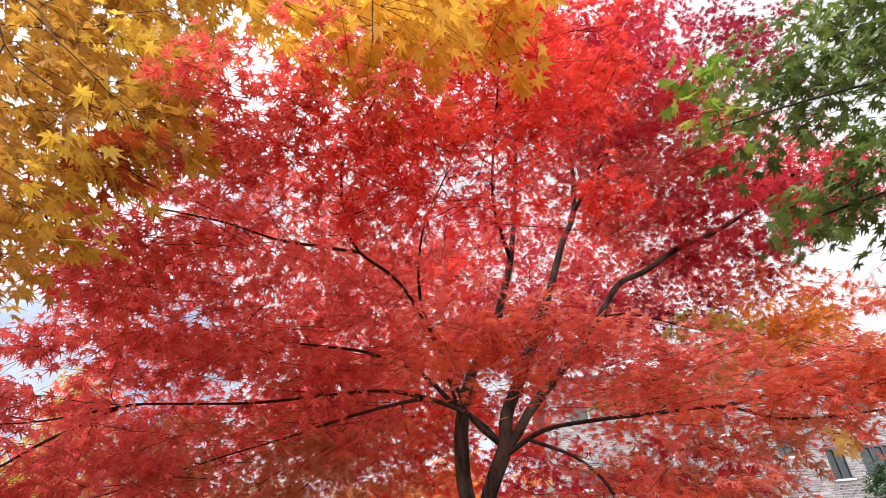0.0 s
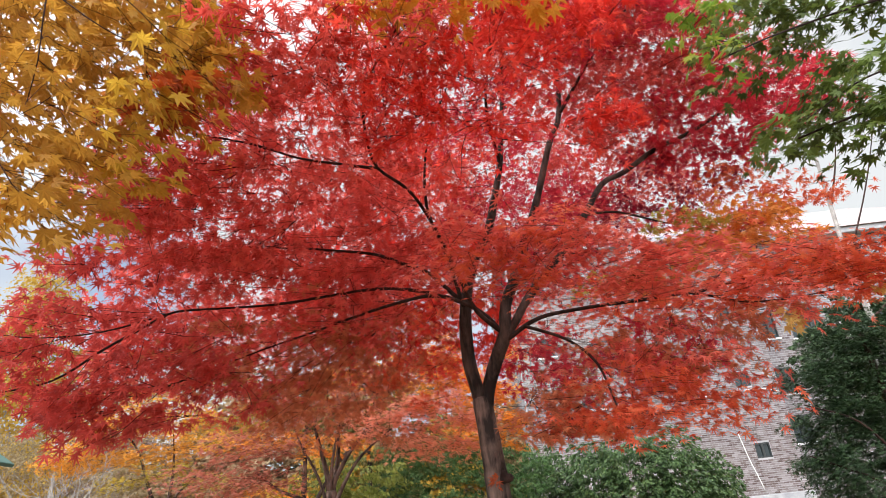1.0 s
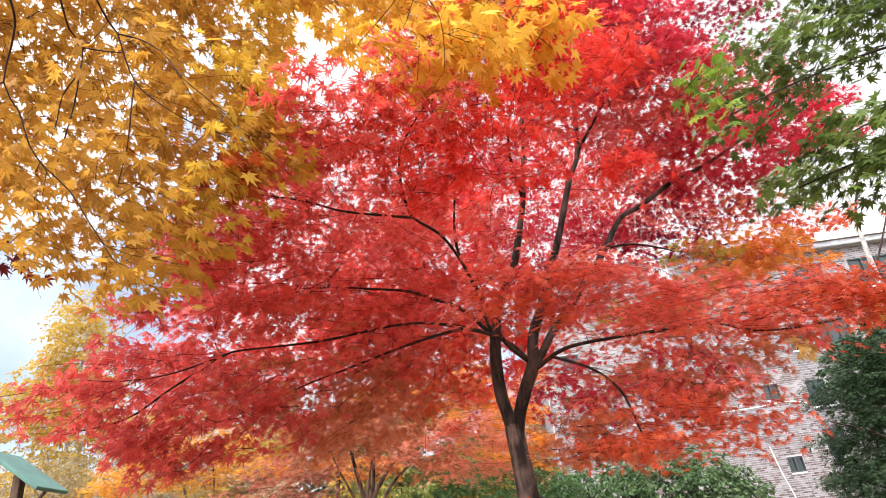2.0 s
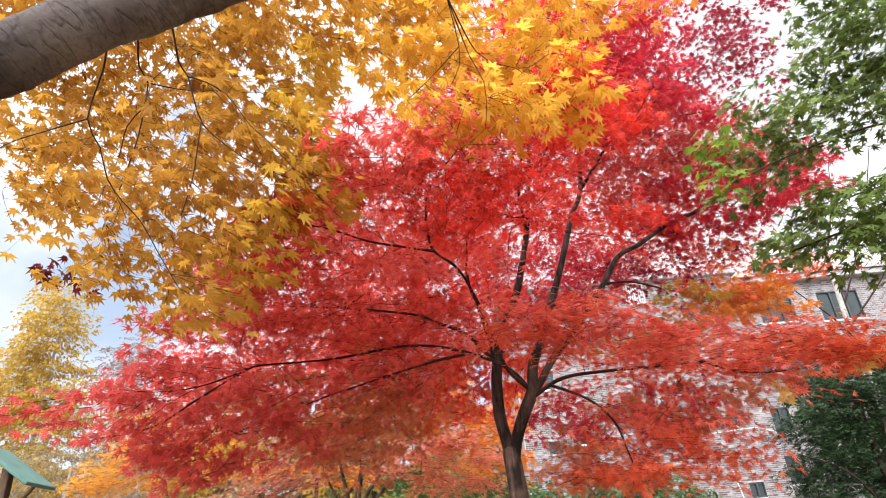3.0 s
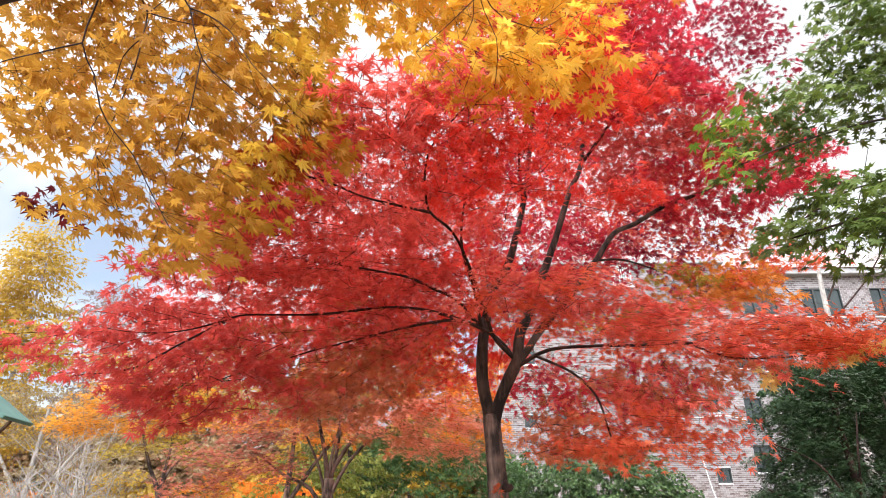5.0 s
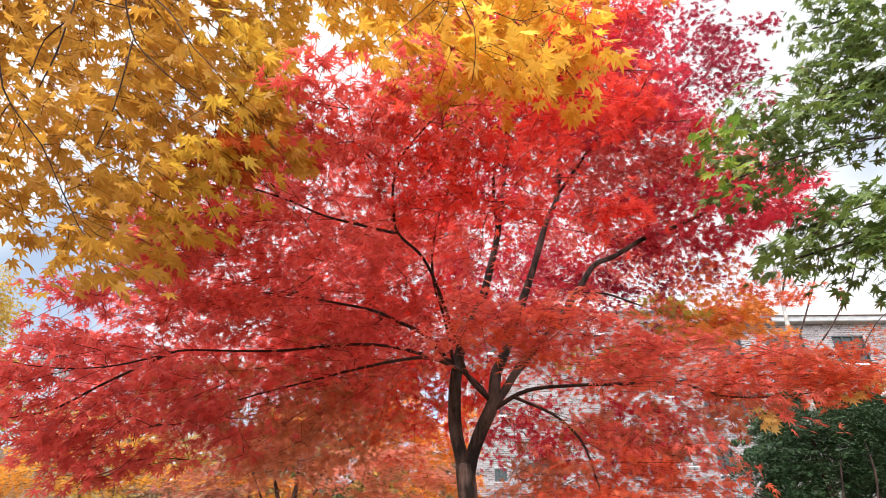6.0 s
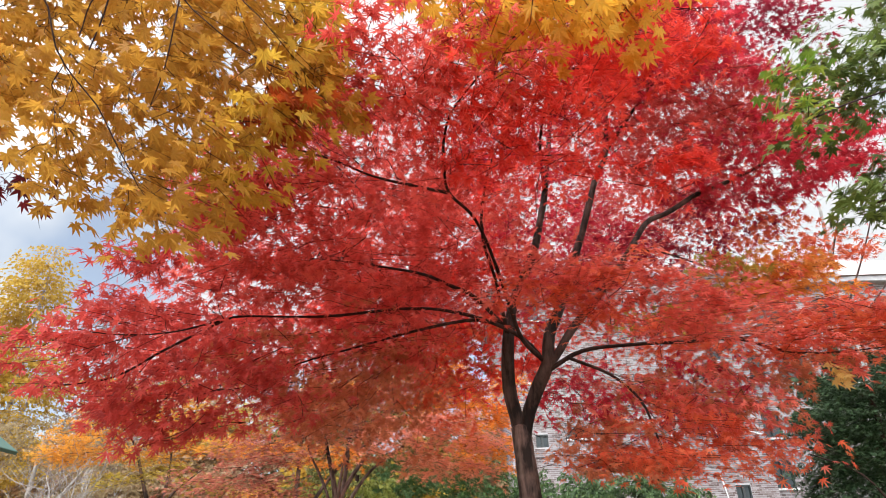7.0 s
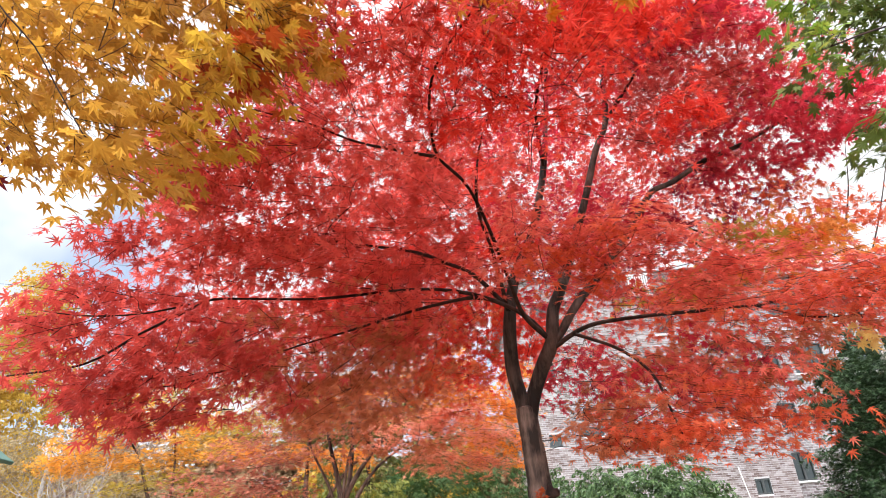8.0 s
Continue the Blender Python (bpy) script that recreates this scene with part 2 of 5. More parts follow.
def box(bm, lo, hi, bevel=0.0):
    m = Matrix.Translation((Vector(lo) + Vector(hi)) / 2) @ Matrix.Diagonal((*(Vector(hi) - Vector(lo)), 1))
    made = bmesh.ops.create_cube(bm, size=1, matrix=m)
    if bevel:
        edges = list({e for v in made["verts"] for e in v.link_edges})
        bmesh.ops.bevel(bm, geom=edges, offset=bevel, segments=1, affect="EDGES")


def done(bm, name):
    me = bpy.data.meshes.new(name)
    bm.to_mesh(me)
    bm.free()
    return me


def boxes(name, *spans, bevel=0.0):
    bm = bmesh.new()
    for lo, hi in spans:
        box(bm, lo, hi, bevel)
    return done(bm, name)


def smooth_line(points, step):
    """Catmull-Rom through points, about step apart."""
    p = np.asarray(points, float)
    p = np.vstack([2 * p[0] - p[1], p, 2 * p[-1] - p[-2]])
    out = []
    for i in range(1, len(p) - 2):
        n = max(2, int(np.linalg.norm(p[i + 1] - p[i]) / step))
        for u in np.arange(n) / n:
            a, b, c, d = p[i - 1 : i + 3]
            out.append(0.5 * (2 * b + (c - a) * u + (2 * a - 5 * b + 4 * c - d) * u**2 + (3 * b - a - 3 * c + d) * u**3))
    return np.array(out + [p[-2]])


def tube_arrays(line, radii, sides=3, rough=0.0, seed=0):
    """Verts and quads of a tapering tube along a line, closed at its end by a point-like ring."""
    line, radii = np.asarray(line, float), np.asarray(radii, float)
    if sides > 4:
        tip = line[-1] + (line[-1] - line[-2]) / (np.linalg.norm(line[-1] - line[-2]) + 1e-9) * radii[-1] * 0.35
        line, radii = np.vstack([line, line[-1] + (tip - line[-1]) * 0.7, tip]), np.concatenate([radii, [radii[-1] * 0.75, radii[-1] * 0.02]])
    along = np.gradient(line, axis=0)
    along /= np.linalg.norm(along, axis=1, keepdims=True) + 1e-9
    ref = np.array([0.0, 0, 1]) if abs(along[:, 2]).mean() < 0.8 else np.array([1.0, 0, 0])
    u = np.cross(along, ref)
    u /= np.linalg.norm(u, axis=1, keepdims=True) + 1e-9
    v = np.cross(along, u)
    a = np.arange(sides) * 2 * np.pi / sides
    r = radii[:, None] * np.ones(sides)
    if rough:
        rnd = np.random.default_rng(seed)
        wave = sum(rnd.uniform(0.4, 1) * np.sin(k * a[None] + rnd.uniform(0, 6) + np.linspace(0, rnd.uniform(-9, 9), len(line))[:, None]) for k in (1, 2, 3))
        lump = np.convolve(rnd.normal(0, 1, len(line) + 6), np.ones(7) / 2.6, "valid")[:, None]
        r = r * (1 + rough * (0.5 * wave + 0.7 * lump))
    ring = u[:, None] * np.cos(a)[None, :, None] + v[:, None] * np.sin(a)[None, :, None]
    verts = (line[:, None] + ring * r[..., None]).reshape(-1, 3)
    i, j = np.meshgrid(np.arange(len(line) - 1), np.arange(sides), indexing="ij")
    k = (j + 1) % sides
    quads = np.stack([i * sides + j, i * sides + k, (i + 1) * sides + k, (i + 1) * sides + j], -1).reshape(-1, 4)
    return verts, quads


def join(pieces):
    verts, faces, n = [], [], 0
    for v, f in pieces:
        verts.append(v)
        faces.append(np.asarray(f) + n)
        n += len(v)
    return np.concatenate(verts), np.concatenate(faces)


def limb(tree, name, points, r0, r1, material=BARK, sides=10, rough=0.06, step=0.05, label=""):
    rnd = np.random.default_rng(int(abs(sum(points[-1]) * 977)) % 9973)
    line = smooth_line(points, step)
    radii = r0 + (r1 - r0) * np.linspace(0, 1, len(line)) ** 0.85
    verts, quads = tube_arrays(line, radii, sides, rough, rnd.integers(1e6))
    part(name, mesh_of(name, verts, quads, True), material, tree, label)
    return line


def star(lobes, bulge, curl=0.22, notch=0.24, wide=8):
    """A palmate leaf from its stalk's end (the origin), tip along +y, length 1. lobes: (angle, length)."""
    ring = []
    for i, (angle, length) in enumerate(lobes):
        before = lobes[i - 1][0] if i else angle - 46
        after = lobes[i + 1][0] if i < len(lobes) - 1 else angle + 46
        if i == 0:
            ring.append(((angle + before) / 2, notch * 0.55))
        if bulge:
            ring += [(angle - wide / length**0.3, 0.56 * length), (angle, length), (angle + wide / length**0.3, 0.56 * length)]
        else:
            ring.append((angle, length))
        ring.append(((angle + after) / 2, notch * (0.55 if i == len(lobes) - 1 else 1.0)))
    pts = [(0.0, 0.0, 0.0)]
    for angle, r in ring:
        s, c = math.sin(radians(angle)), math.cos(radians(angle))
        pts.append((r * s, r * c, -curl * r * r + 0.05 * r))
    faces = [(0, i, i + 1) for i in range(1, len(pts) - 1)]
    return np.array(pts), np.array(faces)


SEVEN = [(-122, 0.40), (-80, 0.72), (-38, 0.92), (0, 1.0), (38, 0.92), (80, 0.72), (122, 0.40)]
FINE_LEAF = star(SEVEN, True)
LEAF = star(SEVEN, False)
BROAD_LEAF = star(SEVEN, True, 0.16, 0.40, 12)
SMALL_LEAF = star([(-85, 0.7), (-42, 0.9), (0, 1.0), (42, 0.9), (85, 0.7)], False)
OVAL = (np.array([(0, 0, 0), (0.32, 0.45, 0.05), (0, 1, -0.06), (-0.32, 0.45, 0.05)]), np.array([(0, 1, 2), (0, 2, 3)]))
FEATHER = (
    np.array([(-0.05, 0, 0), (0.05, 0, 0), (0, 1, -0.08), (-0.34, 0.62, -0.03), (-0.05, 0.32, 0), (0.34, 0.62, -0.03), (0.05, 0.32, 0)]),
    np.array([(0, 1, 2), (0, 3, 4), (1, 6, 5)]),
)


def unit(v):
    return v / (np.linalg.norm(v, axis=-1, keepdims=True) + 1e-9)


def leaf_poses(rnd, lobes, axis, per_area, size, reach=(0.22, 0.42), per_spray=18, tilt=0.55, hang=0.28, droop=(0.1, 1.1)):
    """Sprays of leaves that fill the lobes (centre and three half-widths). Returns leaf places, frames, sizes, spray starts and tips."""
    place, frames, sizes, starts, tips = [], [], [], [], []
    for cx, cy, cz, a, b, c in lobes:
        sprays = max(3, int(per_area * (a * c + 0.5 * a * b) * 2.2 / per_spray))
        way = rnd.normal(size=(sprays, 3))
        way = unit(way) * rnd.uniform(0.05, 1, (sprays, 1)) ** 0.42
        start = np.array([cx, cy, cz]) + way * [a, b, c]
        outward = start - np.array([axis[0], axis[1], 0])
        outward[:, 2] = 0
        outward = unit(unit(outward) + rnd.normal(0, 0.55, (sprays, 3)) * [1, 1, 0.25])
        side = unit(np.cross(outward, [0, 0, 1]))
        length = rnd.uniform(*reach, sprays)
        # keeps whole sprays near their lobe
        start = start - outward * length[:, None] * 0.5
        for s in range(sprays):
            n = int(per_spray * rnd.uniform(0.7, 1.3))
            u = rnd.uniform(0.12, 1.0, n)
            sign = np.where(np.arange(n) % 2, 1.0, -1.0)
            lat = sign * rnd.uniform(0.0, 0.36, n) * length[s] * (1.15 - 0.75 * u)
            p = start[s] + outward[s] * (u * length[s])[:, None] + side[s] * lat[:, None]
            p[:, 2] += -hang * length[s] * u**2 * 0.6 - np.abs(lat) * 0.25 + rnd.normal(0, 0.022, n)
            tip = unit(outward[s] * rnd.uniform(0.3, 1.0, (n, 1)) + side[s] * (sign * rnd.uniform(0.1, 1.0, n))[:, None] + [0, 0, -1] * rnd.uniform(*droop, (n, 1)))
            up = np.array([0, 0, 1.0]) + rnd.normal(0, tilt, (n, 3))
            x = unit(np.cross(tip, up))
            z = np.cross(x, tip)
            place.append(p)
            frames.append(np.stack([x, tip, z], 1))
            sizes.append(size * rnd.uniform(0.68, 1.2, n))
            starts.append(start[s])
            tips.append(start[s] + outward[s] * length[s] + [0, 0, -hang * 0.6 * length[s]])
    return np.concatenate(place), np.concatenate(frames), np.concatenate(sizes), np.array(starts), np.array(tips)


def leaves_mesh(name, place, frames, sizes, leaf):
    verts, faces = leaf
    v = np.einsum("kj,nji->nki", verts, frames) * sizes[:, None, None] + place[:, None]
    f = faces[None] + (np.arange(len(place)) * len(verts))[:, None, None]
    return mesh_of(name, v.reshape(-1, 3), f.reshape(-1, faces.shape[1]))


def single_leaves(tree, material, leaf, place, frames, sizes):
    """Leaves near enough to be told apart: each one an object on a shared mesh."""
    me = mesh_of("leaf", leaf[0], leaf[1])
    me.materials.append(material)
    back = Matrix.Translation(-tree.location)
    for p, fr, s in zip(place, frames, sizes):
        ob = new("leaf", me)
        ob.parent, ob.matrix_parent_inverse = tree, back
        m = Matrix(fr.T.tolist()).to_4x4()
        m.translation = Vector(p.tolist())
        ob.matrix_basis = m @ Matrix.Scale(float(s), 4)


def twigs(tree, name, rnd, lines, starts, tips, material=TWIG, thick=0.0019, shoots=0):
    """Thin wood: every spray grows from the nearest wood so far, the nearest to the limbs first."""
    limbs = np.concatenate(lines)
    far = np.array([((limbs - s) ** 2).sum(1).min() for s in starts])
    near_limbs = limbs[[((starts - p) ** 2).sum(1).min() < max(1.0, far.min() * 1.5) for p in limbs]]
    pool = np.empty((len(near_limbs) + len(starts) * 14, 3))
    pool[: len(near_limbs)] = near_limbs
    n, pieces = len(near_limbs), []
    for k in np.argsort(far):
        s, t = starts[k], tips[k]
        root = pool[np.argmin(((pool[:n] - s) ** 2).sum(1))]
        gap = np.linalg.norm(s - root)
        mid = (root + s) / 2 + rnd.normal(0, 0.2, 3) * gap + [0, 0, 0.06 * gap]
        bend = (s + t) / 2 + rnd.normal(0, 0.012, 3)
        if (s - root) @ (t - s) < 0:
            line = smooth_line([root, (root + t) / 2 + rnd.normal(0, 0.05, 3) * gap, t], 0.07)
        else:
            line = smooth_line([root, mid, s, bend, t], 0.07)
        r = thick * (1 + 1.1 * min(gap, 1.5))
        pieces.append(tube_arrays(line, np.linspace(r, thick * 0.4, len(line)), 3))
        for _ in range(shoots):
            a = line[rnd.integers(len(line) // 3, len(line))]
            b = a + unit(t - s) * rnd.uniform(0.02, 0.06) + rnd.normal(0, 0.045, 3) * [1, 1, 0.5]
            pieces.append(tube_arrays(np.array([a, (a + b) / 2 + rnd.normal(0, 0.006, 3), b]), [thick * 0.6, thick * 0.5, thick * 0.3], 3))
        keep = line[:: max(1, len(line) // 12)][:13]
        pool[n : n + len(keep)] = keep
        n += len(keep)
    verts, quads = join(pieces)
    part(name, mesh_of(name, verts, quads, True), material, tree, "", "stuff")


def clear_of_view(rnd, place, bare):
    """Leaves to keep once the camera's view of limbs is cleared. bare: lines with the way towards the camera and depth.
    """
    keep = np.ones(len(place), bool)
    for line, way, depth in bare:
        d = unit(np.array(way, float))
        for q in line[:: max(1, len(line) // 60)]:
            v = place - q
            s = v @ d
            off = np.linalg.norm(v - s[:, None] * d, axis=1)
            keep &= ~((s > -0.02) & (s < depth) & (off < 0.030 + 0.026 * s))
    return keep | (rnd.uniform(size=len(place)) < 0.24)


def crown(tree, seed, lobes, axis, lines, material, per_area, size, leaf=LEAF, single=0, label="", wood=True, twig=1.0, shoots=0, bare=(), **more):
    rnd = np.random.default_rng(seed)
    place, frames, sizes, starts, tips = leaf_poses(rnd, lobes, axis, per_area, size, **more)
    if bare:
        keep = clear_of_view(rnd, place, bare)
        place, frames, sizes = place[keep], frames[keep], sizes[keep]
    if single:
        near = np.argsort(place[:, 1] + 0.6 * place[:, 2])[:single]
        rest = np.setdiff1d(np.arange(len(place)), near)
        single_leaves(tree, material, leaf, place[near], frames[near], sizes[near])
        place, frames, sizes = place[rest], frames[rest], sizes[rest]
    part("foliage", leaves_mesh("foliage", place, frames, sizes, leaf), material, tree, label, "stuff")
    if wood:
        twigs(tree, "twigwork", rnd, lines, starts, tips, thick=0.0015 * twig * (size / 0.046) ** 0.7, shoots=shoots)


# ---- ground ----
def ground_sheet():
    m, n, links, bsdf, out = nodes("lawn with fallen leaves")
    f, g = noise_of(n, links, 0.6, 5), noise_of(n, links, 30, 5)
    mixed = n.new("ShaderNodeMix")
    mixed.inputs["Factor"].default_value = 0.6
    links.new(f, mixed.inputs["A"])
    links.new(g, mixed.inputs["B"])
    links.new(ramp(n, links, mixed.outputs["Result"], [(0.07, 0.055, 0.03), (0.12, 0.10, 0.05), (0.25, 0.10, 0.05)], [0.35, 0.5, 0.62]), bsdf.inputs["Base Color"])
    bsdf.inputs["Roughness"].default_value = 0.95
    bump_of(n, links, bsdf, g, 0.6, 0.02)
    k = 48
    t = np.linspace(-1, 1, k)
    x, y = np.meshgrid(np.sign(t) * np.abs(t) ** 2.2 * 400, np.sign(t) * np.abs(t) ** 2.2 * 400, indexing="ij")
    verts = np.stack([x, y, 0.03 * np.sin(x * 0.7) * np.cos(y * 0.5) * (np.hypot(x, y) < 60)], -1).reshape(-1, 3)
    i, j = np.meshgrid(np.arange(k - 1), np.arange(k - 1), indexing="ij")
    quads = np.stack([i * k + j, (i + 1) * k + j, (i + 1) * k + j + 1, i * k + j + 1], -1).reshape(-1, 4)
    ob = part("ground", mesh_of("ground", verts, quads, True), m, None)
    tagged(ob, "lawn strewn with fallen autumn leaves", "ground", "", "structure")


ground_sheet()


# ---- brick apartment house ----
def brick_material():
    m, n, links, bsdf, out = nodes("pale brick")
    geo = n.new("ShaderNodeNewGeometry")
    sep, com = n.new("ShaderNodeSeparateXYZ"), n.new("ShaderNodeCombineXYZ")
    links.new(geo.outputs["Position"], sep.inputs[0])
    total = n.new("ShaderNodeMath")
    links.new(sep.outputs["X"], total.inputs[0])
    links.new(sep.outputs["Y"], total.inputs[1])
    links.new(total.outputs[0], com.inputs["X"])
    links.new(sep.outputs["Z"], com.inputs["Y"])
    brick = n.new("ShaderNodeTexBrick")
    brick.inputs["Scale"].default_value = 1.0
    brick.inputs["Brick Width"].default_value, brick.inputs["Row Height"].default_value = 0.21, 0.10
    brick.inputs["Mortar Size"].default_value = 0.011
    brick.inputs["Mortar Smooth"].default_value = 0.3
    brick.inputs["Color1"].default_value = (0.10, 0.074, 0.076, 1)
    brick.inputs["Color2"].default_value = (0.27, 0.245, 0.255, 1)
    brick.inputs["Mortar"].default_value = (0.34, 0.335, 0.355, 1)
    links.new(com.outputs[0], brick.inputs["Vector"])
    stain = noise_of(n, links, 0.8, 5)
    mul = n.new("ShaderNodeMix")
    mul.data_type, mul.blend_type = "RGBA", "MULTIPLY"
    mul.inputs["Factor"].default_value = 0.5
    links.new(brick.outputs["Color"], mul.inputs["A"])
    links.new(ramp(n, links, stain, [(0.72, 0.68, 0.68), (1, 1, 1)], [0.35, 0.6]), mul.inputs["B"])
    links.new(mul.outputs["Result"], bsdf.inputs["Base Color"])
    bsdf.inputs["Roughness"].default_value = 0.9
    inv = n.new("ShaderNodeMath")
    inv.operation = "SUBTRACT"
    inv.inputs[0].default_value = 1.0
    links.new(brick.outputs["Fac"], inv.inputs[1])
    bump_of(n, links, bsdf, inv.outputs[0], 0.5, 0.01)
    return m


BRICK = brick_material()
FRAME = mottled("dark grey window frame", (0.014, 0.018, 0.019), (0.030, 0.036, 0.038), 8, 0.5)
WHITE_TRIM = mottled("white painted sill", (0.55, 0.55, 0.56), (0.75, 0.75, 0.76), 5, 0.6)
CONCRETE = mottled("grey concrete", (0.26, 0.26, 0.28), (0.42, 0.42, 0.44), 3, 0.85)
ROOF = mottled("grey pink roof shingle", (0.24, 0.20, 0.20), (0.42, 0.35, 0.34), 9, 0.85, 0, 0.5, 0.02)
CABLE = mottled("white cable", (0.6, 0.6, 0.6), (0.8, 0.8, 0.8), 20, 0.5)


def glass_material():
    m, n, links, bsdf, out = nodes("window glass")
    f = noise_of(n, links, 1.2, 2)
    links.new(ramp(n, links, f, [(0.012, 0.018, 0.020), (0.050, 0.064, 0.070)]), bsdf.inputs["Base Color"])
    bsdf.inputs["Roughness"].default_value, bsdf.inputs["Specular IOR Level"].default_value = 0.08, 0.3
    return m


GLASS = glass_material()


def slab(x0, x1, z0, z1, y0, y1, holes):
    """One mesh of a slab along x with openings (x0, x1, z0, z1) cut through it."""
    xs = sorted({x0, x1, *(v for h in holes for v in h[:2])})
    zs = sorted({z0, z1, *(v for h in holes for v in h[2:])})
    solid = {(i, k) for i in range(len(xs) - 1) for k in range(len(zs) - 1) if not any(h[0] < (xs[i] + xs[i + 1]) / 2 < h[1] and h[2] < (zs[k] + zs[k + 1]) / 2 < h[3] for h in holes)}
    bm, made = bmesh.new(), {}

    def v(i, k, y):
        if (i, k, y) not in made:
            made[i, k, y] = bm.verts.new((xs[i], y, zs[k]))
        return made[i, k, y]

    for i, k in solid:
        bm.faces.new([v(i, k, y0), v(i + 1, k, y0), v(i + 1, k + 1, y0), v(i, k + 1, y0)])
        bm.faces.new([v(i, k + 1, y1), v(i + 1, k + 1, y1), v(i + 1, k, y1), v(i, k, y1)])
        for di, dk, p, q in ((-1, 0, (i, k + 1), (i, k)), (1, 0, (i + 1, k), (i + 1, k + 1)), (0, -1, (i, k), (i + 1, k)), (0, 1, (i + 1, k + 1), (i, k + 1))):
            if (i + di, k + dk) not in solid:
                bm.faces.new([v(*q, y0), v(*p, y0), v(*p, y1), v(*q, y1)])
    bmesh.ops.recalc_face_normals(bm, faces=bm.faces)
    return bm


def window(parent, x0, x1, z0, z1, y, bars=1, sill=True):
    wide = (x1 - x0) / (bars + 1)
    lights = [(x0 + wide * k + 0.045, x0 + wide * (k + 1) - 0.045, z0 + 0.06, z1 - 0.06) for k in range(bars + 1)]
    top = part("window", done(slab(x0 + 0.002, x1 - 0.002, z0 + 0.002, z1 - 0.002, y + 0.012, y + 0.13, lights), "window"), FRAME, parent, "dark framed window")

    def under(name, mesh, material, label):
        ob = part(name, mesh, material, None, label)
        ob.parent = top
        ob.matrix_parent_inverse = Matrix.Identity(4)

    for a, b, c, d in lights:
        under("pane", boxes("pane", ((a, y + 0.085, c), (b, y + 0.10, d))), GLASS, "dark reflecting glass")
    if sill:
        under("sill", boxes("sill", ((x0 - 0.06, y - 0.07, z0 - 0.08), (x1 + 0.06, y + 0.010, z0 - 0.003)), bevel=0.01), WHITE_TRIM, "pale sill")


MORTAR = mottled("pale grey mortar", (0.34, 0.33, 0.35), (0.46, 0.45, 0.47), 9, 0.95, 0, 0.3, 0.004)


def brick_face():
    m, n, links, bsdf, out = nodes("pale fired brick")
    geo, info, add, fract = n.new("ShaderNodeNewGeometry"), n.new("ShaderNodeObjectInfo"), n.new("ShaderNodeMath"), n.new("ShaderNodeMath")
    links.new(geo.outputs["Random Per Island"], add.inputs[0])
    links.new(info.outputs["Random"], add.inputs[1])
    fract.operation = "FRACT"
    links.new(add.outputs[0], fract.inputs[0])
    colour = ramp(n, links, fract.outputs[0], [(0.105, 0.072, 0.068), (0.19, 0.150, 0.148), (0.24, 0.21, 0.215), (0.33, 0.30, 0.31)])
    mul = n.new("ShaderNodeMix")
    mul.data_type, mul.blend_type = "RGBA", "MULTIPLY"
    mul.inputs["Factor"].default_value = 0.6
    links.new(colour, mul.inputs["A"])
    links.new(ramp(n, links, noise_of(n, links, 1.1, 5), [(0.7, 0.68, 0.68), (1, 1, 1)], [0.35, 0.6]), mul.inputs["B"])
    links.new(mul.outputs["Result"], bsdf.inputs["Base Color"])
    bsdf.inputs["Roughness"].default_value = 0.9
    bump_of(n, links, bsdf, noise_of(n, links, 40, 4), 0.3, 0.004)
    return m


def brickwork(h, wall, x0, x1, z0, z1, y, holes):
    """Courses of bricks that stand proud of the mortar: those at the low corner are pieces of their own, the rest one mesh."""
    rnd, face = np.random.default_rng(7), brick_face()
    long, high, joint = 0.212, 0.076, 0.015
    corners = np.array([(i, j, k) for i in (0, 1) for j in (0, 1) for k in (0, 1)], float)
    faces = np.array([(0, 4, 5, 1), (0, 1, 3, 2), (4, 6, 7, 5), (1, 5, 7, 3), (0, 2, 6, 4)])
    one = mesh_of("brick", (corners - [0.5, 0, 0.5]) * [long - joint, 0.02, high - joint], faces)
    one.materials.append(face)
    rest = []
    for r in range(int((z1 - z0) / high)):
        z = z0 + (r + 0.5) * high
        cuts = [(p, q) for p, q, low, top in holes if low - high / 2 < z < top + high / 2]
        for c in range(-1, int((x1 - x0) / long) + 1):
            a = x0 + (c + 0.5 * (r % 2)) * long
            spans = [(max(a, x0), min(a + long, x1))]
            for p, q in cuts:
                spans = [t for lo, hi in spans for t in ((lo, min(hi, p)), (max(lo, q), hi))]
            for lo, hi in spans:
                if hi - lo < 0.05:
                    continue
                x, out = (lo + hi) / 2, 0.012 + 0.004 * rnd.uniform()
                if x > 9.7 and z < 3.6:
                    ob = new("brick", one)
                    ob.parent = wall
                    ob.location, ob.scale = (x, y - out, z), ((hi - lo - joint) / (long - joint), 1, 1)
                else:
                    rest.append(((corners - [0.5, 0, 0.5]) * [hi - lo - joint, 0.02, high - joint] + [x, y - out, z], faces))
    part("brickwork", mesh_of("brickwork", *join(rest)), face, h, "courses of pale brick", "stuff")


